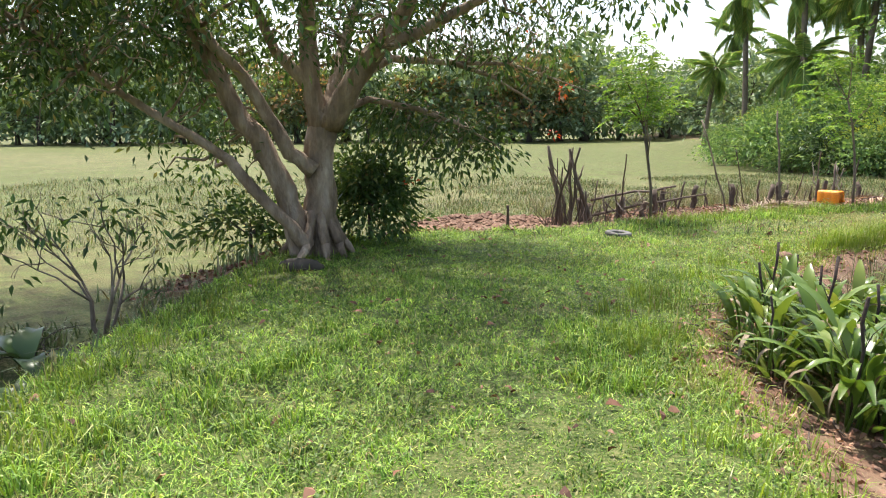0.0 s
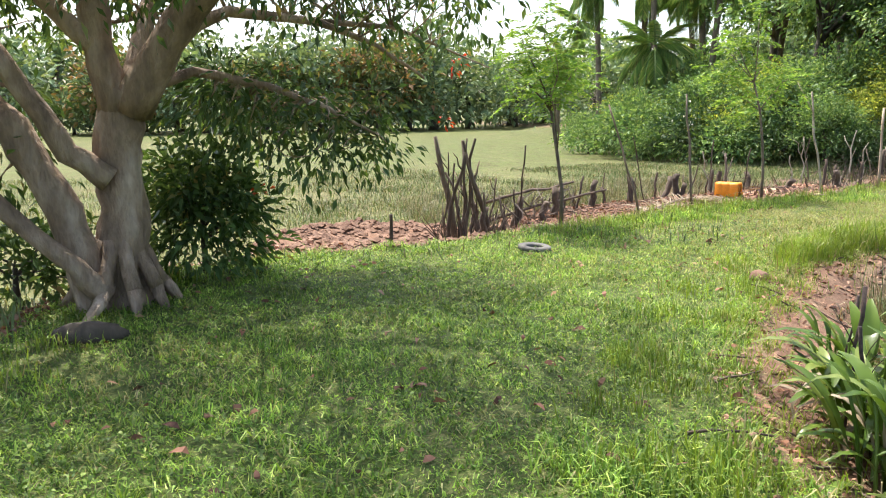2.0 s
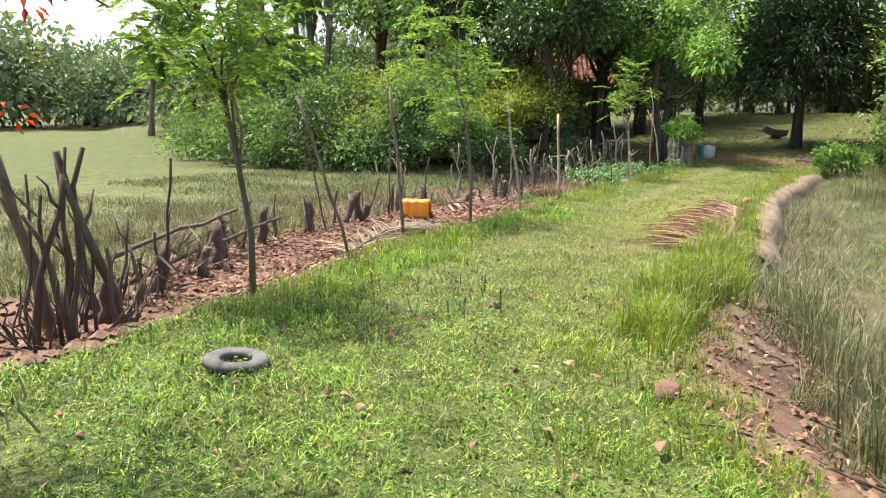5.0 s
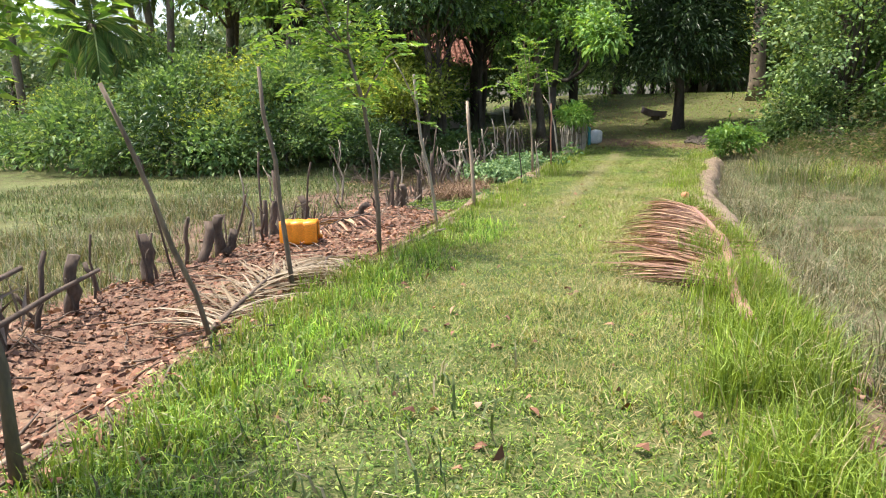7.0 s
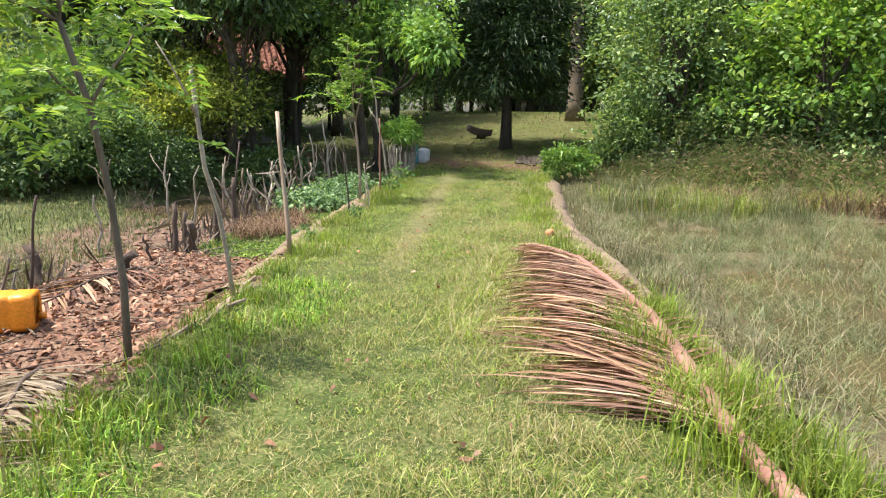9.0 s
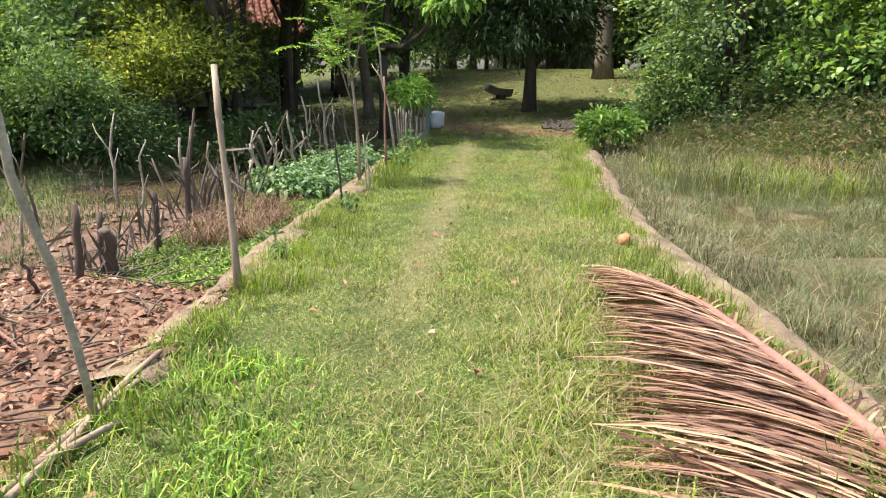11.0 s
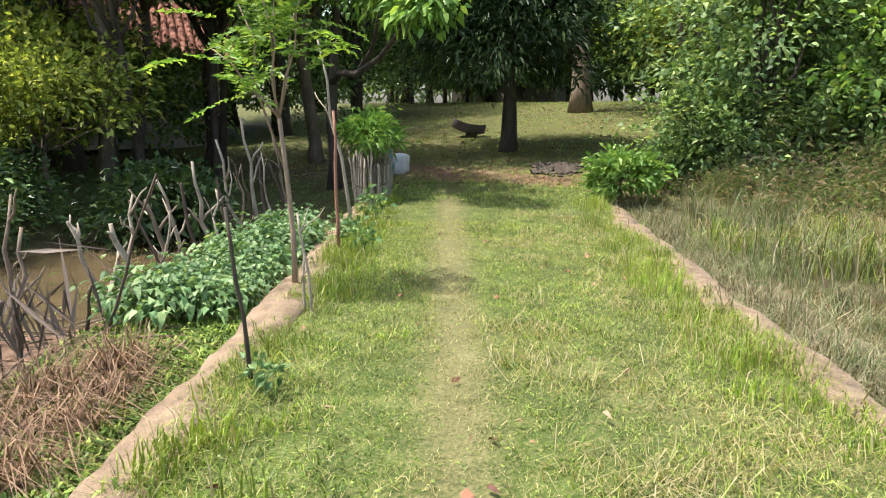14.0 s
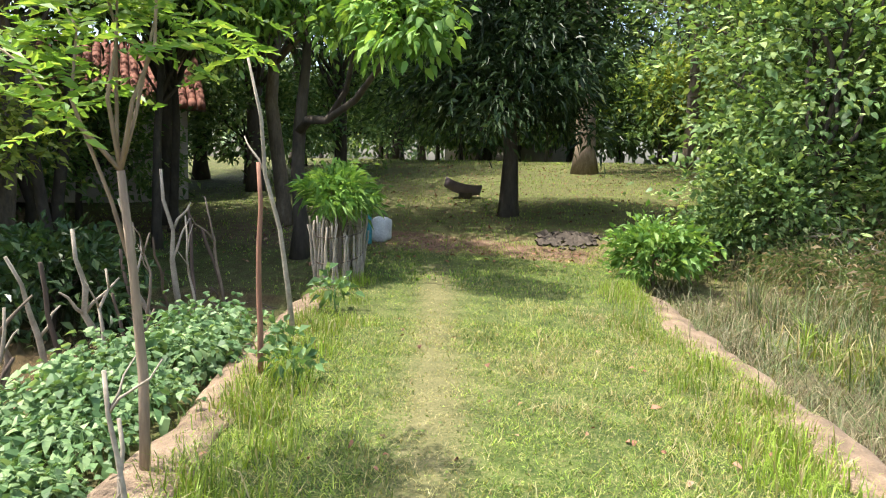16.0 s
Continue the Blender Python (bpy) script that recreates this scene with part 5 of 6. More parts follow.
stick_fence()
stake_cluster()
leaf_panel("leaf_screen", ((2.55, 12.45), (4.5, 14.05)), 0.48, 90, FROND_GREY, "low grey screen of dead palm leaves between stakes", 5)
leaf_panel("brush_screen", ((11.0, 16.1), (12.7, 16.75)), 0.5, 46, FROND_GREY, "brushwood screen of dry grey leaves and sticks", 6)
leaf_panel("brush_screen", ((13.2, 16.9), (14.9, 17.45)), 0.75, 56, FROND_GREY, "tall brushwood screen of dry grey sticks", 7)
leaf_panel("brush_screen", ((8.4, 15.9), (9.7, 16.2)), 0.35, 45, FROND_GREY, "low brushwood screen sagging in the mud", 8)

pole("wooden_stub", 1.0, 11.1, 0.46, 0.028, (0.0, 0.0), 0.01, 1, STAKE, "short dark wooden stub standing in the mud")
pole("thin_pole", 4.88, 12.36, 1.6, 0.017, (-0.42, 0.32), 0.012, 2, BARK_GREY, "thin leaning grey pole at the lawn edge")
pole("thin_pole", 6.02, 12.88, 1.75, 0.019, (-0.10, 0.16), 0.01, 3, BARK_GREY, "slim upright grey pole at the lawn edge")
pole("thin_pole", 8.98, 13.64, 1.8, 0.019, (-0.33, 0.1), 0.022, 4, BARE, "crooked grey pole with a forked top", 1)
pole("post", 10.69, 14.25, 1.49, 0.025, (0.18, 0.25), 0.006, 5, POST_TAN, "thick peeled tan wooden post at the bund edge")
pole("thin_rod", 13.85, 15.3, 0.95, 0.012, (-0.08, 0.05), 0.012, 6, BARK_DARK, "thin dark rod at the bund edge")
pole("thin_rod", 15.27, 15.72, 0.75, 0.011, (0.02, 0.1), 0.02, 7, BARE, "thin pale sticks stuck in the grass", 2)
pole("thin_rod", 15.33, 15.80, 0.55, 0.010, (0.03, 0.04), 0.02, 8, BARE, "thin pale sticks stuck in the grass", 1)
pole("red_pole", 17.65, 16.70, 1.48, 0.020, (0.08, 0.06), 0.006, 9, POST_RED, "slim red-brown pole at the bund edge")
pole("pale_stick", 18.75, 17.05, 2.3, 0.022, (-0.30, 0.28), 0.022, 10, BARE, "tall crooked bleached stick leaning over", 1, 0.5)
for i, (x, y, h, rad) in enumerate(((11.35, 16.2, 0.55, 0.024), (12.3, 16.5, 0.55, 0.032), (13.15, 16.85, 0.8, 0.035), (10.9, 15.95, 0.6, 0.03), (8.0, 15.55, 0.5, 0.03))):
    pole("stump_post", x, y, h, rad, (0.04, 0.03), 0.02, 30 + i, STAKE, "stout weathered fence post by the marsh", 1, 0.9)
for i, (x, y, h, lx, ly, rad) in enumerate(((8.7, 16.3, 0.85, 0.3, 0.1, 0.02), (8.4, 16.2, 1.0, -0.15, 0.1, 0.018), (8.95, 16.5, 0.9, 0.0, 0.0, 0.015), (12.2, 18.3, 1.2, 0.05, 0, 0.018), (12.9, 18.9, 1.1, -0.1, 0, 0.02),
                                           (13.6, 18.0, 1.0, 0.1, 0, 0.018), (14.5, 19.3, 1.3, 0.0, 0, 0.022), (11.4, 17.6, 0.8, -0.1, 0, 0.02), (15.4, 18.8, 1.2, 0.12, 0.1, 0.025), (16.3, 18.6, 0.95, -0.28, 0.1, 0.03),
                                           (16.8, 18.9, 1.1, 0.25, 0, 0.028), (17.2, 18.6, 0.9, 0.1, 0, 0.022), (17.7, 19.0, 1.0, -0.22, 0.05, 0.036), (18.2, 19.1, 1.2, -0.35, 0.1, 0.03), (18.5, 18.9, 0.9, 0.2, 0.1, 0.02),
                                           (18.9, 19.2, 1.35, -0.4, 0.0, 0.035), (19.2, 18.9, 1.0, 0.05, 0.1, 0.018), (19.6, 19.3, 1.5, -0.2, 0.1, 0.03), (19.9, 19.0, 1.1, 0.1, 0.1, 0.016), (20.3, 19.4, 1.7, -0.3, 0.1, 0.035),
                                           (20.6, 19.0, 1.3, -0.1, 0.2, 0.02), (15.9, 17.9, 0.8, -0.2, 0.0, 0.04), (16.0, 18.3, 0.7, 0.15, 0.0, 0.03), (14.3, 17.7, 1.0, -0.25, 0.1, 0.03), (14.6, 17.9, 0.9, 0.2, 0.0, 0.025))):
    pole("bleached_branch", x, y, h, rad, (lx, ly), 0.05, 60 + i, BARE if i % 4 else BARK_GREY, "bleached crooked branch stuck upright in the marsh", 2, 0.5)


# ---- saplings ----
def spray_arrays(starts, ways, length, pairs, leaflet):
    """Feathery leaves: two rows of leaflets along each spray."""
    b, w = [], []
    for s, d in zip(starts, ways):
        side = unit(np.cross(d, [0, 0, 1.0]))
        for k in range(pairs):
            t = (k + 1) / pairs
            p = s + d * length * t - np.array([0, 0, 0.25 * length * t * t])
            for sg in (1, -1):
                b.append(p)
                w.append(side * sg + d * 0.5 + rng.normal(size=3) * 0.15)
    b, w = np.array(b), np.array(w)
    return leaf_arrays(b, w, rng.uniform(0.75, 1.2, len(b)) * leaflet, leaflet * 0.36, 0.1, 0.15)


def sapling(name, x, y, stem, branches, sprays, spread, length, leaflet, mat, bark, label, pairs=9, rad=0.035, rise=(-0.7, 0.6)):
    """A young tree: stem, a few branches, feathery leaves round the branch ends."""
    ob = thing(name, pose(x, y, gz(x, y)), label, "sapling")
    g = Geo()
    g.tube([(0, 0, -0.1)] + stem, [rad * 1.3] + [rad * (1 - 0.35 * i / len(stem)) for i in range(len(stem))], 8, 0.12, 3)
    part("stem", g.mesh("stem", bark), ob)
    ends = []
    for k, b in enumerate(branches):
        q = Geo()
        p = limb(q, stem[-1] if k % 3 < 2 else stem[-2], b, rad * 0.55, rad * 0.18, 6, 0.04, k, 4, 0.05)
        part("branch", q.mesh("branch", bark), ob)
        ends += p[2:]
    s, w = [], []
    for i in range(sprays):
        p = np.array(ends[i % len(ends)]) + rng.normal(size=3) * spread
        a = rng.uniform(0, 6.28)
        s.append(p)
        w.append(unit(np.array([math.cos(a), math.sin(a), rng.uniform(*rise)])))
    v, f = spray_arrays(np.array(s), np.array(w), length, pairs, leaflet)
    part("foliage", mesh_of("foliage", v, f, mat), ob)
    return ob


sapling("sapling", 3.3, 11.5, [(0, 0, 0.5), (-0.06, 0.05, 1.0), (-0.13, 0.1, 1.5)], [(-0.6, 0.2, 2.05), (0.15, 0.25, 2.0), (-0.25, -0.35, 2.2), (0.0, 0.3, 2.45), (0.25, -0.1, 2.2), (-0.2, 0.1, 2.7), (-0.5, 0.3, 2.5)], 190, 0.15, 0.30, 0.075, LEAF_YOUNG, BARK_GREY,
        "slender young tree with a grey stem and feathery leaves", 10, 0.024)
sapling("sapling", 7.53, 13.3, [(0, 0, 0.5), (-0.03, 0.03, 1.0), (-0.08, 0.08, 1.5), (-0.15, 0.18, 1.95)], [(-0.65, 0.4, 2.1), (-0.42, 0.5, 2.8), (-0.5, 0.0, 1.7), (0.25, 0.5, 2.3), (-0.35, 0.75, 2.5), (0.35, 0.0, 2.0), (-0.1, 0.2, 3.05)], 130, 0.16, 0.32, 0.085, LEAF_YOUNG, BARK_GREY,
        "slender sapling with light green feathery leaves", 9, 0.021)
sapling("sapling", 16.03, 16.3, [(0.0, 0.0, 0.5), (-0.02, 0.03, 1.0), (-0.05, 0.06, 1.46)], [(-0.38, 0.45, 2.0), (0.02, 0.10, 2.5), (-0.2, 0.3, 2.35), (0.12, -0.20, 2.6), (0.25, 0.05, 2.35), (-0.05, 0.2, 2.9)], 62, 0.12, 0.46, 0.09, LEAF_YOUNG, POST_TAN,
        "pale-stemmed sapling forking into bright green feathery leaves", 12, 0.022, (-0.3, 1.3))


# ---- fallen fronds ----
def fallen_frond(name, spine, left, right, count, mat, stalk, label, drop=0.0, rad=0.035, width=0.05, start=0.16, jitter=1.0, under=0):
    """A dead palm frond on the ground: stalk along the spine, single leaflets on both sides."""
    ob = thing(name, pose(0, 0, 0), label, "palm frond")
    g = Geo()
    pts = [Vector((x, y, gz(x, y) + z)) for x, y, z in spine]
    fine = []
    for i in range(len(pts) - 1):
        for t in (0, 0.34, 0.67):
            fine.append(pts[i].lerp(pts[i + 1], t))
    fine.append(pts[-1])
    n = len(fine)
    g.tube(fine, [rad * (0.8 + 0.35 * math.sin(min(i / n * 6, 1.57)) - 0.95 * i / n) for i in range(n)], 6, 0.05, 1)
    part("stalk", g.mesh("stalk", stalk), ob)
    blades = []
    for k in range(5):
        q = Geo()
        r = random.Random(k)
        seg = 5
        for s in range(seg + 1):
            t = s / seg
            w = width * (0.55 + 0.9 * t) * (1 - t) ** 0.55 + 0.003
            z = 0.10 * math.sin(t * 2.6) - 0.10 * t * t + r.uniform(-0.012, 0.012)
            q.v += [(t, w + 0.05 * t * t * (k - 2) * 0.5, z), (t, 0.05 * t * t * (k - 2) * 0.5, z - w * 0.7), (t, -w + 0.05 * t * t * (k - 2) * 0.5, z)]
        for s in range(seg):
            a = s * 3
            q.f += [(a, a + 1, a + 4, a + 3), (a + 1, a + 2, a + 5, a + 4)]
        blades.append(q.mesh("leaflet", mat, False))
    r = random.Random(4)
    for sg, length in ((1, left), (-1, right)):
        if not length:
            continue
        for i in range(count if sg > 0 or right > 0.45 else count // 3):
            t = start + (1 - start) * i / (count if sg > 0 or right > 0.45 else count // 3)
            k = min(int(t * (n - 1)), n - 2)
            p = fine[k].lerp(fine[k + 1], t * (n - 1) - k)
            d = (fine[k + 1] - fine[k]).normalized()
            heading = math.degrees(math.atan2(d.y, d.x))
            ln = length * (0.45 + 0.75 * math.sin(math.pi * (0.18 + 0.72 * t))) * (1.15 - 0.5 * t) * r.uniform(0.75, 1.1)
            m = pose(p.x, p.y, p.z, r.gauss(0, 16), -2 + drop + r.gauss(0, 4) * jitter, heading + sg * (64 - 30 * t + r.gauss(0, 5) * jitter)) @ Matrix.Diagonal((ln, 1, ln * 0.7, 1))
            part("leaflet", blades[r.randrange(5)], ob, "", m)
    if under:
        g = Geo()
        for i in range(under):
            t = start + (1 - start) * r.random()
            k = min(int(t * (n - 1)), n - 2)
            p = fine[k].lerp(fine[k + 1], t * (n - 1) - k)
            d = (fine[k + 1] - fine[k]).normalized()
            ln = left * (0.45 + 0.75 * math.sin(math.pi * (0.18 + 0.72 * t))) * (1.15 - 0.5 * t) * r.uniform(0.6, 1.15)
            m = pose(p.x, p.y, p.z - 0.01, r.gauss(0, 25), 1 + drop + r.gauss(0, 4), math.degrees(math.atan2(d.y, d.x)) + 62 - 30 * t + r.gauss(0, 7)) @ Matrix.Diagonal((ln, 1, ln * 0.6, 1))
            b, me = len(g.v), blades[r.randrange(5)]
            g.v += [tuple(m @ v.co) for v in me.vertices]
            g.f += [tuple(b + j for j in q.vertices) for q in me.polygons]
        tagged(part("leaflet_mat", g.mesh("leaflet_mat", mat, False), ob, "matted thin dry leaflets"), "matted thin dry leaflets", kind="stuff")
    return ob


fallen_frond("fallen_frond", [(6.72, 9.58, 0.06), (7.62, 9.95, 0.10), (8.5, 10.2, 0.12), (9.3, 10.48, 0.15), (10.2, 10.9, 0.16), (11.2, 11.35, 0.15), (12.05, 11.85, 0.08)], 1.15, 0.4, 300, FROND_RED, FROND_STALK,
             "long dried reddish palm frond lying on the grass", 7.0, 0.055, 0.0058, 0.19, 1.0, 420)
fallen_frond("fallen_frond", [(4.9, 12.55, 0.03), (5.4, 12.85, 0.10), (5.95, 13.1, 0.16), (6.5, 13.3, 0.08)], 0.7, 0.7, 110, FROND_STRAW, STAKE, "pale straw-coloured palm frond on the leaf litter", 8.0, 0.022, 0.008, 0.1, 2.0)
fallen_frond("fallen_frond", [(7.3, 13.75, 0.08), (6.95, 13.45, 0.14), (6.55, 13.1, 0.06)], 0.6, 0.5, 55, FROND_STRAW, STAKE, "small bleached palm frond beside a pole", 10.0, 0.018, 0.008, 0.1, 2.0)
fallen_frond("fallen_frond", [(9.9, 15.55, 0.06), (9.2, 15.4, 0.12), (8.4, 15.2, 0.05)], 0.5, 0.5, 30, FROND_RED, STAKE, "broken brown frond on the reddish soil", 10.0, 0.02, 0.015, 0.1)
for x0, y0, x1, y1 in ((7.9, 13.3, 9.3, 13.75), (8.2, 13.32, 9.6, 13.9), (8.55, 13.5, 8.95, 13.5), (3.0, 11.5, 3.6, 11.9)):
    g = Geo()
    limb(g, (x0, y0, gz(x0, y0) + 0.05), (x1, y1, gz(x1, y1) + 0.05), 0.018, 0.013, 6, 0.0, 3, 5, 0.012)
    thing("fallen_stick", pose(0, 0, 0), "long peeled stick lying along the lawn edge", "stick", "sticks along the lawn edge", g.mesh("stick", POST_TAN))


# ---- loose things ----
def rounded_ring(x, hw, hh, rr, n=5):
    out = []
    for cx, cy, a0 in ((hw - rr, hh - rr, 0), (-hw + rr, hh - rr, 90), (-hw + rr, -hh + rr, 180), (hw - rr, -hh + rr, 270)):
        for k in range(n):
            a = radians(a0 + 90 * k / (n - 1))
            out.append((x, cx + rr * math.cos(a), cy + rr * math.sin(a)))
    return out


def jerrycan():
    ob = thing("jerrycan", pose(7.99, 14.93, gz(7.99, 14.93) + 0.14, -90, 0, -52), "orange plastic jerrycan with one end cut open, lying on leaf litter", "jerrycan")
    g = Geo()
    rings = [(0.205, 0.10, 0.09, 0.03), (0.218, 0.12, 0.11, 0.04), (0.20, 0.138, 0.13, 0.045), (0.08, 0.140, 0.132, 0.045), (0.07, 0.134, 0.126, 0.045), (0.05, 0.134, 0.126, 0.045), (0.04, 0.140, 0.132, 0.045),
             (-0.06, 0.140, 0.132, 0.045), (-0.07, 0.134, 0.126, 0.045), (-0.09, 0.134, 0.126, 0.045), (-0.10, 0.140, 0.132, 0.045), (-0.215, 0.138, 0.13, 0.045), (-0.215, 0.130, 0.122, 0.04), (0.18, 0.128, 0.120, 0.04), (0.195, 0.08, 0.07, 0.03)]
    for q in rings:
        g.v += rounded_ring(*q)
    n = 20
    for i in range(len(rings) - 1):
        for s in range(n):
            a, b = i * n + s, i * n + (s + 1) % n
            g.f.append((a, b, b + n, a + n))
    g.f.append(tuple(range(n)))
    g.f.append(tuple(reversed(range((len(rings) - 1) * n, len(rings) * n))))
    part("body", g.mesh("body", ORANGE), ob)
    h = Geo().tube([(0.1, 0.0, 0.12), (0.1, 0.0, 0.165), (0.0, 0.0, 0.175), (-0.08, 0.0, 0.165), (-0.08, 0.0, 0.12)], [0.016] * 5, 8)
    part("handle", h.mesh("handle", ORANGE), ob)
    part("cap", Geo().tube([(0.2, 0.06, 0.06), (0.255, 0.06, 0.06)], [0.028, 0.026], 12).mesh("cap", ORANGE), ob)


def tyre():
    g = Geo()
    k_ = 0.78
    prof = [(0.115, -0.04), (0.118, 0.03), (0.135, 0.045), (0.18, 0.058), (0.215, 0.05), (0.232, 0.03), (0.236, 0.0), (0.230, -0.03), (0.205, -0.05), (0.14, -0.048)]
    n, k = 40, len(prof)
    for i in range(n):
        a = 2 * math.pi * i / n
        for j, (r0, z) in enumerate(prof):
            r1 = r0 + (0.008 if i % 2 and j in (5, 6, 7) else 0)
            g.v.append((k_ * r1 * math.cos(a), k_ * r1 * math.sin(a), 0.7 * k_ * z))
    for i in range(n):
        for j in range(k):
            a, b = i * k + j, i * k + (j + 1) % k
            c, d = ((i + 1) % n) * k + (j + 1) % k, ((i + 1) % n) * k + j
            g.f.append((a, d, c, b))
    thing("tyre", pose(2.5, 10.25, gz(2.5, 10.25) + 0.035, 2, 3, 0), "small worn dusty tyre lying flat on the lawn", "tyre", "", g.mesh("tyre", RUBBER))


def lump(name, x, y, size, mat, label, category, squash=(1, 1, 0.7), seed=1, up=0.35, boxy=1.0, amp=0.22):
    bm = bmesh.new()
    bmesh.ops.create_icosphere(bm, subdivisions=3, radius=1.0)
    for v in bm.verts:
        v.co = Vector([math.copysign(abs(q) ** boxy, q) for q in v.co])
        k = 1 + amp * noise.noise(v.co * 1.4 + Vector((seed, 0, 0))) + 0.08 * noise.noise(v.co * 4 + Vector((seed, 0, 0)))
        v.co = Vector((v.co.x * squash[0], v.co.y * squash[1], v.co.z * squash[2])) * k * size
    me = bpy.data.meshes.new(name)
    bm.to_mesh(me)
    bm.free()
    me.polygons.foreach_set("use_smooth", [True] * len(me.polygons))
    me.materials.append(mat)
    return thing(name, pose(x, y, gz(x, y) + size * squash[2] * up), label, category, "", me)


jerrycan()
tyre()
lump("coconut", 13.37, 12.15, 0.068, HUSK, "dry orange-brown coconut on the grass", "coconut", (1.1, 0.9, 0.9), 2, 0.75, 1.0, 0.08)
lump("stone", 3.98, 8.33, 0.075, CLOD, "rough reddish stone at the lawn edge", "stone", (1.2, 0.9, 0.8), 4, 0.5)
lump("stone", 11.9, 14.95, 0.07, STONE, "small reddish stone on the bund edge", "stone", (1.3, 0.9, 0.7), 5, 0.9)
lump("log", -1.55, 7.75, 0.14, BARK_DARK, "short dark piece of log at the tree foot", "log", (1.8, 0.6, 0.6), 6, 0.6)
lump("brick", 6.75, 9.0, 0.09, CLOD, "broken reddish clod on the bare bank", "stone", (1.2, 0.8, 0.6), 7, 0.5)

# white sack with a teal post, shrub in a slatted guard
sx, sy = 26.4, 19.5
lump("white_sack", sx, sy, 0.22, SACK, "full white plastic sack standing on the grass", "sack", (0.9, 0.8, 1.1), 8, 0.9, 0.5)
thing("teal_post", pose(sx - 0.35, sy + 0.1, gz(sx - 0.35, sy)), "short teal painted post beside the white sack", "post", "", stick_mesh(0.62, 0.05, (0, 0.02), 0.0, 5, TEAL, 0, 1.0))


def guarded_shrub(x, y):
    m = pose(x, y, gz(x, y), 0, 0, 17)
    make_tree("shrub", "bright green shrub inside a guard of upright slats", 0.7, 0.03, (0, 0, 1.05), (0.95, 0.34, 0.34), 52, 34, 0.10, (0.17, 0.045), LEAF_LIGHT, BARK_GREY, 71, 10, "shrub", 0.3, False, m)
    guard = thing("slat_guard", m, "long plant guard of weathered pale slats", "plant guard")
    r = random.Random(2)
    for i in range(38):
        a = i / 38 * 6.283
        part("slat", stick_mesh(r.uniform(0.6, 0.9), r.uniform(0.013, 0.022), (r.gauss(0, 0.05), r.gauss(0, 0.05)), 0.015, 500 + i, BARE), guard, "", pose(1.0 * math.cos(a), 0.27 * math.sin(a), 0))
    for z in (0.3, 0.62):
        g = Geo().tube([(1.01 * math.cos(i * 0.3142), 0.28 * math.sin(i * 0.3142), z) for i in range(21)], [0.008] * 21, 5)
        part("hoop", g.mesh("hoop", STAKE), guard)


guarded_shrub(22.15, 18.3)


def boat(x, y):
    ob = thing("small_boat", turn_scale(x, y, gz(x, y) + 0.12, 100, 0.68, 8, -12), "small weathered grey boat tilted on a block in the yard", "boat")
    for name, wscale, z0, mat in (("hull", 1.0, 0.0, BOAT), ("deck", 0.9, 0.36, BOAT)):
        g = Geo()
        n = 11
        for i in range(n):
            t = i / (n - 1)
            w = (0.42 * math.sin(math.pi * min(t * 0.62 + 0.06, 1)) ** 0.7 + 0.02) * wscale if t < 0.98 else 0.03
            lift = 0.14 * (2 * t - 1) ** 2
            prof = [(-w, 0.38 + lift), (-w * 0.85, 0.15 + lift), (-w * 0.35, 0.0 + lift), (w * 0.35, 0.0 + lift), (w * 0.85, 0.15 + lift), (w, 0.38 + lift)] if name == "hull" else [(-w, z0 + lift), (-w * 0.4, z0 + 0.03 + lift), (0, z0 + 0.04 + lift), (0, z0 + 0.02 + lift), (w * 0.4, z0 + 0.03 + lift), (w, z0 + lift)]
            g.v += [(1.5 * (t - 0.5), a, b) for a, b in prof]
        for i in range(n - 1):
            for s in range(5):
                a = i * 6 + s
                g.f.append((a, a + 6, a + 7, a + 1))
        g.f.append(tuple(range(6)))
        part(name, g.mesh(name, mat), ob)
    part("block", Geo().box(-0.2, 0, -0.02, 0.5, 0.4, 0.3).mesh("block", BARK_DARK, False), ob)


boat(32.4, 19.7)


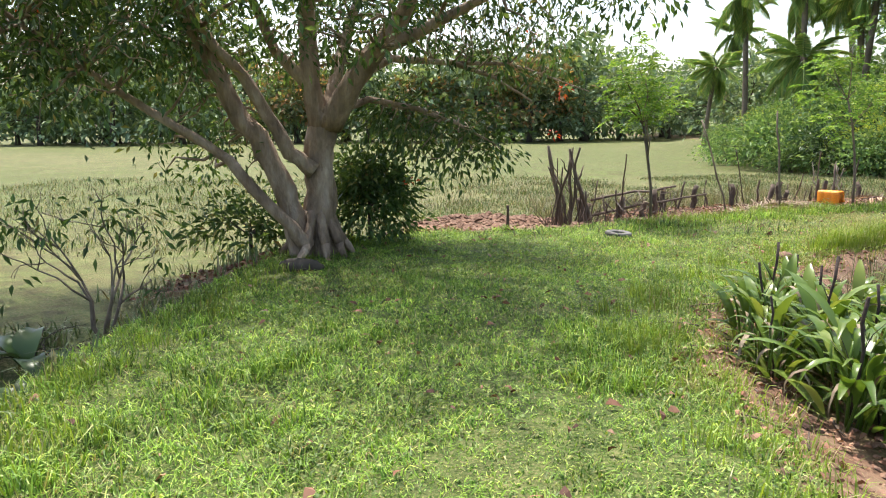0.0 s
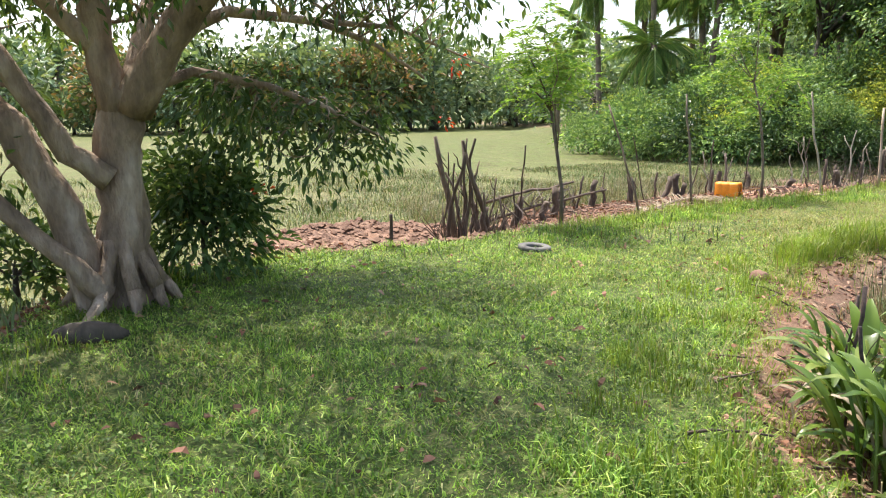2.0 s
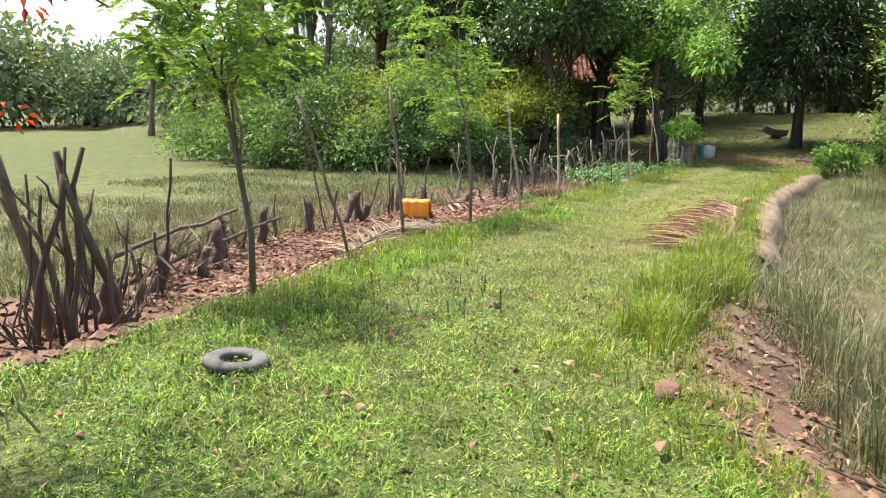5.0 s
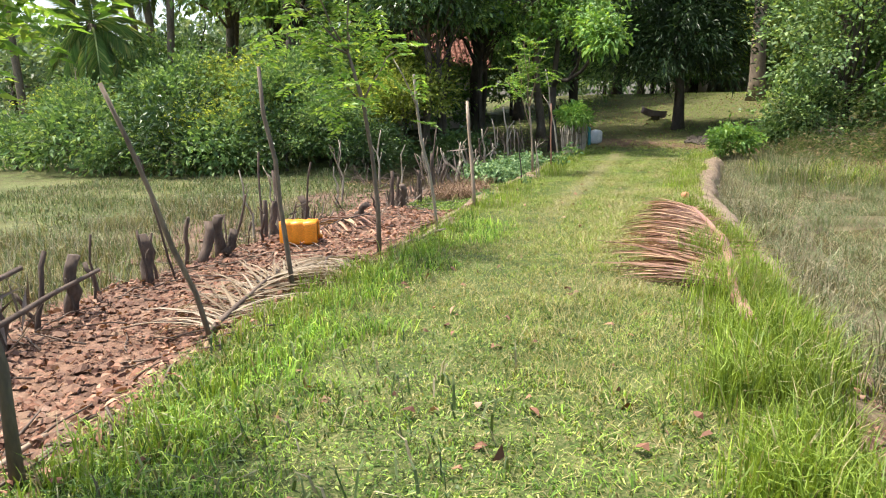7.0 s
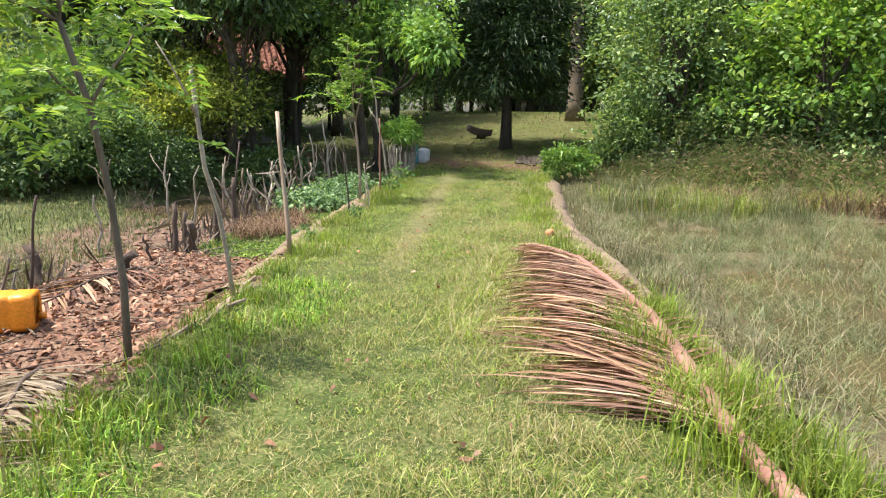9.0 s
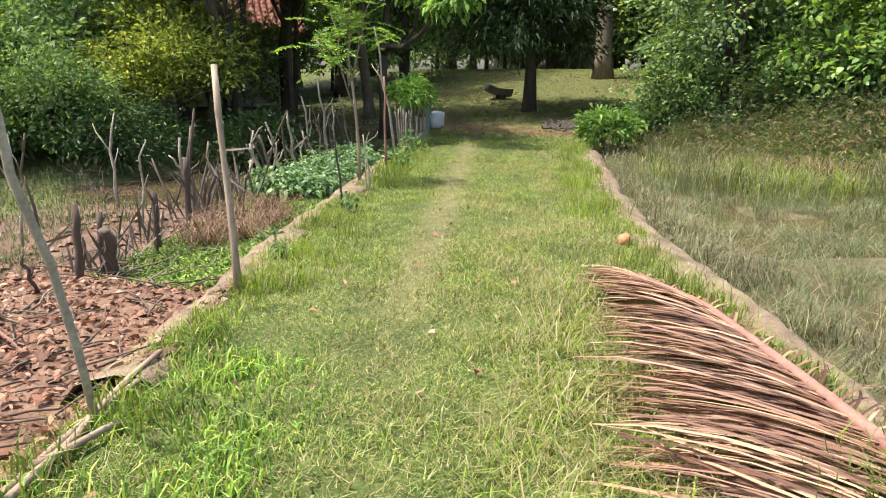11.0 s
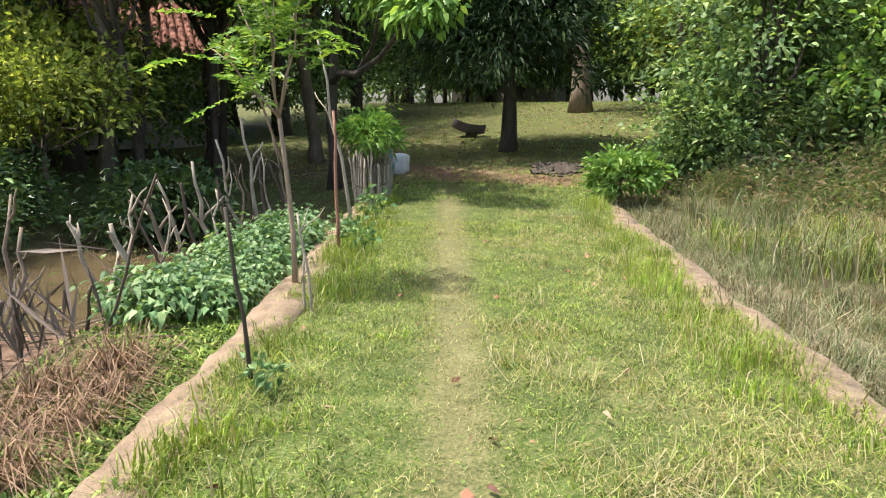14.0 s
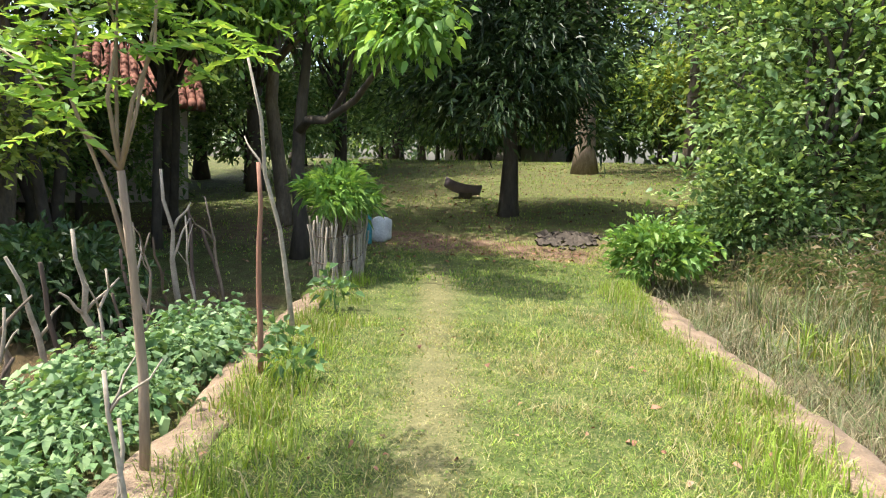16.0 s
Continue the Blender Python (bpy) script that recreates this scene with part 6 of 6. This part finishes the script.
def house(x, y, rz, w, d, wall_h, ridge, label, tiles=True):
    ob = thing("house", pose(x, y, gz(x, y) - 0.1, 0, 0, rz), label, "house")
    t = 0.2
    g = Geo()
    for sx_, wx, wy in ((0, 0, -d / 2), (0, 0, d / 2)):
        for cx, ww, z0, z1 in ((-w * 0.36, w * 0.28, 0, wall_h), (w * 0.36, w * 0.28, 0, wall_h), (0, w * 0.16, 0, wall_h), (-w * 0.15, w * 0.14, 0, 0.95), (w * 0.15, w * 0.14, 0, 0.95), (-w * 0.15, w * 0.14, 2.05, wall_h), (w * 0.15, w * 0.14, 2.05, wall_h)):
            g.box(cx, wy, (z0 + z1) / 2, ww, t, z1 - z0)
    for wx in (-w / 2 + t / 2, w / 2 - t / 2):
        g.box(wx, 0, wall_h / 2, t - 0.01, d - t - 0.01, wall_h)
    part("wall", g.mesh("wall", PLASTER, False), ob)
    for sx_ in (-0.15, 0.15):
        for wy in (-d / 2, d / 2):
            win = part("window", Geo().box(w * sx_, wy, 1.5, w * 0.13, 0.05, 1.08).mesh("window", BLACK, False), ob)
            fr = Geo()
            for q in (-1, 1):
                fr.box(w * sx_ + q * w * 0.065, wy, 1.5, 0.06, 0.12, 1.1)
                fr.box(w * sx_, wy, 1.5 + q * 0.53, w * 0.13, 0.12, 0.06)
            part("frame", fr.mesh("frame", STAKE, False), win)
    slope = math.hypot(d / 2 + 0.5, ridge - wall_h)
    ang = math.degrees(math.atan2(ridge - wall_h, d / 2 + 0.5))
    tile = Geo()
    tile.tube([(0, 0, 0), (0, 0.36, 0.02)], [0.12, 0.11], 7)
    tm = tile.mesh("tile", TILE)
    for sg in (-1, 1):
        m0 = pose(0, 0, ridge, 0, 0, 0 if sg > 0 else 180) @ pose(0, 0, 0, -ang, 0, 0)
        slab = Geo().box(0, slope / 2, -0.07, w + 0.9, slope, 0.06)
        rf = part("roof", slab.mesh("roof", STAKE, False), ob, "", m0)
        if tiles:
            rows = Geo()
            for i in range(int(slope / 0.3)):
                for j in range(int((w + 0.8) / 0.24)):
                    xx, yy = -w / 2 - 0.35 + j * 0.24, slope - 0.36 - i * 0.3
                    rows.tube([(xx, yy, 0.01 + 0.015 * (j % 3 == 0)), (xx, yy + 0.36, -0.01)], [0.115, 0.10], 6)
            part("roof_tiles", rows.mesh("roof_tiles", TILE), rf, "rows of red clay tiles")


house(30.2, 31.2, -48, 6.5, 5.0, 2.6, 4.6, "low house with a red clay tile roof among the trees")
house(58, 24, 80, 7.0, 5.0, 2.7, 4.4, "distant pale house glimpsed behind the yard trees", False)


# ---- plants ----
def lance_leaf(length, width, bend, mat, seed):
    g = Geo()
    seg = 6
    for s in range(seg + 1):
        t = s / seg
        w = width * math.sin(math.pi * (0.06 + 0.9 * t)) ** 0.8 * 0.5
        a = bend * t * t
        x, z = length * (t * math.sin(0.35 + a)), length * t * math.cos(0.2 + a)
        g.v += [(x, w, z + w * 0.35), (x, 0, z), (x, -w, z + w * 0.35)]
    for s in range(seg):
        a = s * 3
        g.f += [(a, a + 1, a + 4, a + 3), (a + 1, a + 2, a + 5, a + 4)]
    return g.mesh("leaf", mat)


def ginger_clumps():
    leaves_ = [lance_leaf(0.46, 0.095, 0.6, LEAF_GINGER, 0), lance_leaf(0.42, 0.075, 1.0, LEAF_GINGER, 1), lance_leaf(0.50, 0.115, 0.35, LEAF_GINGER, 2), lance_leaf(0.40, 0.05, 1.4, FROND_STRAW, 3)]
    head_ = stick_mesh(0.82, 0.006, (0.03, 0.03), 0.03, 77, FLOWER, 3, 1.9)
    stem = stick_mesh(0.5, 0.009, (0.02, 0.0), 0.02, 78, LEAF_GINGER, 0, 0.8)
    r = random.Random(12)
    first = True
    for x, y, s in ((2.25, 4.95, 1.0), (2.55, 4.45, 1.1), (2.75, 5.15, 1.0), (3.05, 4.75, 1.05), (2.35, 3.95, 1.0), (2.85, 3.9, 1.1), (2.65, 5.65, 0.95), (3.25, 5.5, 1.0), (3.4, 5.05, 1.05), (2.15, 4.5, 0.7), (3.0, 6.1, 0.8), (3.55, 6.2, 0.8), (2.6, 3.3, 1.0), (3.3, 4.2, 1.0), (4.6, 7.0, 0.75), (5.3, 7.3, 0.7), (4.3, 6.3, 0.8), (2.45, 5.3, 0.8), (2.9, 5.4, 0.9), (2.95, 4.35, 0.9), (3.6, 5.6, 0.9), (2.5, 4.1, 0.8), (3.1, 5.0, 0.9)):
        ob = thing("ornamental_plant", turn_scale(x, y, gz(x, y), r.uniform(0, 360), s), "clump of upright lance-leaved plant with withered dark flower heads", "plant", "ornamental plants on the bare bank")
        for i in range(50):
            a, q = r.uniform(0, 360), r.uniform(0, 0.24)
            m = pose(q * math.cos(radians(a)), q * math.sin(radians(a)), r.uniform(0.0, 0.42), 0, r.uniform(-14, 38), a + r.uniform(-30, 30)) @ Matrix.Scale(r.uniform(0.5, 0.88), 4)
            part("leaf", leaves_[i % 3] if i % 5 else leaves_[3], ob, "", m)
        for i in range(7):
            part("stem", stem, ob, "", pose(r.gauss(0, 0.09), r.gauss(0, 0.09), 0, r.gauss(0, 6), r.gauss(0, 6), 0))
        if r.random() < 0.65:
            part("flower_head", head_, ob, "dark withered flower head", pose(r.gauss(0, 0.06), r.gauss(0, 0.06), 0, r.gauss(0, 5), r.gauss(0, 5), r.uniform(0, 360)))


ginger_clumps()


def vegetable_bed():
    v1 = make_tree("vegetable_plant", "leafy green vegetable plant in the bed below the bund", 0.35, 0.010, (0, 0, 0.17), (0.42, 0.36, 0.20), 36, 13, 0.10, (0.10, 0.06), LEAF_VEG, LEAF_VEG, 81, 16, "vegetable", 0.55, False, None, broad_arrays)
    r = random.Random(6)
    spots = [(15.3, 16.95), (15.55, 16.6), (15.85, 16.55), (15.65, 17.1), (16.3, 16.75), (16.2, 17.25), (16.8, 16.95), (16.75, 17.4), (17.3, 17.1), (17.35, 17.55), (17.85, 17.25), (18.3, 17.45), (18.2, 17.85), (18.8, 17.7)]
    scatter(v1, [(x - 0.06, y + 0.2, r.uniform(0, 360), r.uniform(0.55, 1.12) if i else 1.0) for i, (x, y) in enumerate(spots)])


vegetable_bed()
bright = make_tree("weed", "small bright green weed at the bund edge", 0.18, 0.006, (0, 0, 0.16), (0.15, 0.15, 0.1), 12, 6, 0.04, (0.10, 0.06), LEAF_VEG, LEAF_VEG, 83, 6, "weed", 0.2, False)
scatter(bright, [(17.5, 16.35, 0, 1.0), (11.7, 14.62, 50, 0.5), (13.75, 15.15, 100, 0.6), (12.4, 15.25, 200, 0.75), (20.0, 17.3, 20, 1.3), (18.2, 16.85, 70, 0.9)])
make_tree("bush", "low fresh green bush at the end of the bund", 0.5, 0.03, (0, 0, 0.45), (0.62, 0.55, 0.48), 48, 36, 0.12, (0.14, 0.07), LEAF_LIGHT, BARK_GREY, 84, 12, "bush", 0.2, False, pose(24.1, 14.3, gz(24.4, 14.25)))
make_tree("bush", "low leafy bush among the reeds", 0.5, 0.03, (0, 0, 0.45), (0.6, 0.6, 0.45), 40, 36, 0.14, (0.15, 0.07), LEAF_BUSH, BARK_GREY, 85, 12, "bush", 0.2, False, pose(25.6, 13.3, gz(25.6, 13.3)))
make_tree("bush", "low dark bush at the marsh edge", 0.5, 0.03, (0, 0, 0.5), (1.0, 0.9, 0.6), 55, 42, 0.18, (0.15, 0.07), LEAF_DARK, BARK_DARK, 86, 12, "bush", 0.2, False, pose(19.6, 20.6, gz(19.6, 20.6)))


def bare_shrub(name, x, y, h, seed, mat, label, category, stems=4, leaves_n=0, flat=0.0):
    """A leafless or nearly leafless branching shrub."""
    ob = thing(name, pose(x, y, gz(x, y)), label, category)
    g = Geo()
    r = random.Random(seed)
    tips = []

    def grow(p, d, ln, rad, depth):
        q = p + d * ln
        pts = limb(g, p, q, rad, rad * 0.6, 5, 0.02, r.randrange(9999), 3, 0.06)
        if depth == 0:
            tips.append(q)
            return
        for _ in range(r.choice((2, 2, 3))):
            e = (d + Vector((r.gauss(0, 0.5), r.gauss(0, 0.5), r.gauss(0.1 - flat, 0.35)))).normalized()
            grow(pts[r.choice((2, 3))], e, ln * r.uniform(0.55, 0.85), rad * 0.6, depth - 1)
    for i in range(stems):
        a = r.uniform(0, 6.28)
        grow(Vector((0, 0, -0.05)), Vector((math.cos(a) * (0.35 + flat), math.sin(a) * (0.35 + flat), 0.9 - flat * 0.6)).normalized(), h * 0.4, 0.012 * h, 3)
    part("branchwork", g.mesh("branchwork", mat), ob)
    if leaves_n:
        t = np.array([tuple(p) for p in tips])
        i = rng.integers(0, len(t), leaves_n)
        off = rng.normal(size=(leaves_n, 3)) * 0.08
        v, f = leaf_arrays(t[i] + off, unit(off) + np.array([0, 0, -0.7]), 0.11, 0.04)
        part("foliage", mesh_of("foliage", v, f, LEAF_BIG), ob)
    return ob


bare_shrub("dry_shrub", -2.95, 6.1, 1.5, 1, BARK_GREY, "half-bare shrub with thin grey branches and few leaves", "shrub", 5, 180)
bare_shrub("dead_branches", 25.2, 11.2, 1.6, 2, BARE, "tangle of bleached dead branches among the reeds", "branch pile", 7, 0, 0.35)
bare_shrub("dead_branches", 24.0, 10.0, 1.5, 5, BARE, "heap of grey dead branches over the reeds", "branch pile", 7, 0, 0.4)
bare_shrub("dead_branches", 14.8, 20.0, 1.0, 6, STAKE, "heap of brown dead branches at the marsh edge", "branch pile", 8, 0, 0.45)
bare_shrub("dead_branches", -3.3, 5.6, 0.7, 7, BARK_DARK, "dark dead twigs over the hollow", "branch pile", 5, 0, 0.4)
for x, y, rz, s in ((-3.0, 5.0, 20, 1.0), (-3.3, 5.5, 80, 0.9), (-2.9, 4.7, 140, 0.8)):
    ob = thing("taro_plant", turn_scale(x, y, gz(x, y), rz, s), "dark broad-leaved plant at the rim of the hollow", "plant")
    for i in range(5):
        part("leaf", lance_leaf(0.42, 0.24, 1.0, LEAF_DARK, i), ob, "", pose(0, 0, 0.05, 0, 12 * i - 10, i * 72 + 15))


# ---- litter, clods, twigs ----
def litter_points(n, test, x0, x1, y0, y1):
    x, y = rng.uniform(x0, x1, n), rng.uniform(y0, y1, n)
    k = test(x, y)
    return x[k], y[k]


def fallen_leaves(label, x, y, l0, l1):
    n = len(x)
    a = rng.uniform(0, 6.283, n)
    way = np.stack([np.cos(a), np.sin(a), rng.normal(0, 0.4, n)], 1)
    L = rng.uniform(l0, l1, n)
    z = ground_z(x, y) + rng.uniform(0.01, 0.045, n)
    v, f = broad_arrays(np.stack([x, y, z], 1), way, L, L * rng.uniform(0.3, 0.6, n), 0.4, 0.2)
    tagged(new("fallen_leaves", mesh_of("fallen_leaves", v, f, LITTER)), label, "leaf litter", kind="stuff")


fallen_leaves("curled brown and pinkish dead leaves on the soil strip", *litter_points(20000, lambda x, y: surroundings(x, y)[3] > 0.4, 2.2, 12, 11, 18), 0.03, 0.095)
fallen_leaves("dead leaves on the bank by the lawn", *litter_points(7000, lambda x, y: surroundings(x, y)[5] > 0.3, 1.4, 7, 1.5, 10), 0.025, 0.075)
fallen_leaves("dead leaves under the shade tree", *litter_points(9000, lambda x, y: surroundings(x, y)[7] + 0.4 * surroundings(x, y)[6] * (x < 0.5) > 0.3, -4.5, 0.5, 3, 12), 0.05, 0.13)
fallen_leaves("scattered brown leaves on the lawn", *litter_points(650, lambda x, y: lawn_distance(x, y) > 0.1, -2.5, 6, 1, 12), 0.04, 0.11)
fallen_leaves("scattered dry leaves on the bund grass", *litter_points(420, lambda x, y: lawn_distance(x, y) > 0.1, 6, 20, 9.5, 17), 0.03, 0.09)
fallen_leaves("dead leaves on the shaded yard", *litter_points(1500, lambda x, y: x > 24, 24, 42, 14, 25), 0.05, 0.12)


def clods(label, x, y, s0, s1, mat=None, name="mud_clods"):
    n = len(x)
    size = rng.uniform(s0, s1, n) * rng.uniform(0.6, 1.2, n)
    c = np.stack([x, y, ground_z(x, y) + size * 0.15], 1)
    d = np.array([(1, 0, 0), (0, 1, 0), (-1, 0, 0), (0, -1, 0), (0, 0, 0.7), (0.7, 0.7, 0.3), (-0.7, 0.7, 0.35), (-0.7, -0.7, 0.3), (0.7, -0.7, 0.35), (0, 0, -0.5)], float)
    v = c[:, None, :] + d[None] * size[:, None, None] * rng.uniform(0.65, 1.25, (n, 10, 1))
    ring = [0, 5, 1, 6, 2, 7, 3, 8]
    tri = [(ring[i], ring[(i + 1) % 8], 4) for i in range(8)] + [(ring[(i + 1) % 8], ring[i], 9) for i in range(8)]
    f = (np.arange(n)[:, None, None] * 10 + np.array(tri)[None]).reshape(-1, 3)
    tagged(new(name, mesh_of(name, v.reshape(-1, 3), f, mat or CLOD)), label, "clods", kind="stuff")


clods("dry reddish mud clods on the bare patch", *litter_points(5200, lambda x, y: surroundings(x, y)[6] > 0.4, -2.5, 3.2, 9.5, 14.6), 0.02, 0.065)
clods("crumbled reddish soil on the strip by the fence", *litter_points(6500, lambda x, y: surroundings(x, y)[3] > 0.3, 2.2, 12, 11, 18), 0.015, 0.05)
clods("crumbled soil on the bank", *litter_points(2600, lambda x, y: surroundings(x, y)[5] > 0.3, 1.4, 7, 1.5, 10), 0.012, 0.04)
clods("heap of earth and rubble beside the bund", *litter_points(1400, lambda x, y: np.hypot(x - 27.3, (y - 16.0) * 1.2) < rng.uniform(0, 0.9, len(x)), 26, 28.6, 15, 17.2), 0.05, 0.12, BARK_DARK, "earth_heap")
clods("broken clods in the marsh mud", *litter_points(1800, lambda x, y: (surroundings(x, y)[3] < 0.2) & (segment_distance(x, y, FENCE) < 1.6) & (lawn_distance(x, y) < -1.4), 6, 19, 14, 21), 0.03, 0.09, CLOD)


def twigs(label, x, y, l0, l1, mat):
    g = Geo()
    r = random.Random(len(x))
    for i, (a, b) in enumerate(zip(x, y)):
        t, ln = r.uniform(0, 6.28), r.uniform(l0, l1)
        c, d = (a + ln * math.cos(t) / 2, b + ln * math.sin(t) / 2), (a - ln * math.cos(t) / 2, b - ln * math.sin(t) / 2)
        limb(g, (*c, gz(*c) + 0.02), (*d, gz(*d) + r.uniform(0.02, 0.08)), 0.009, 0.005, 4, 0, i, 3, 0.04)
    tagged(new("twigs", g.mesh("twigs", mat)), label, "twigs", kind="stuff")


twigs("broken twigs on the soil strip", *litter_points(700, lambda x, y: surroundings(x, y)[3] > 0.3, 2.2, 12, 11, 18), 0.15, 0.7, STAKE)
twigs("bleached twigs and sticks around the fence", *litter_points(900, lambda x, y: (segment_distance(x, y, FENCE) < 0.9) & (lawn_distance(x, y) < -0.6), 6, 21, 14, 21), 0.2, 0.8, BARK_GREY)
twigs("dry twigs on the bank by the lawn", *litter_points(260, lambda x, y: surroundings(x, y)[5] > 0.3, 1.4, 7, 1.5, 10), 0.1, 0.4, STAKE)
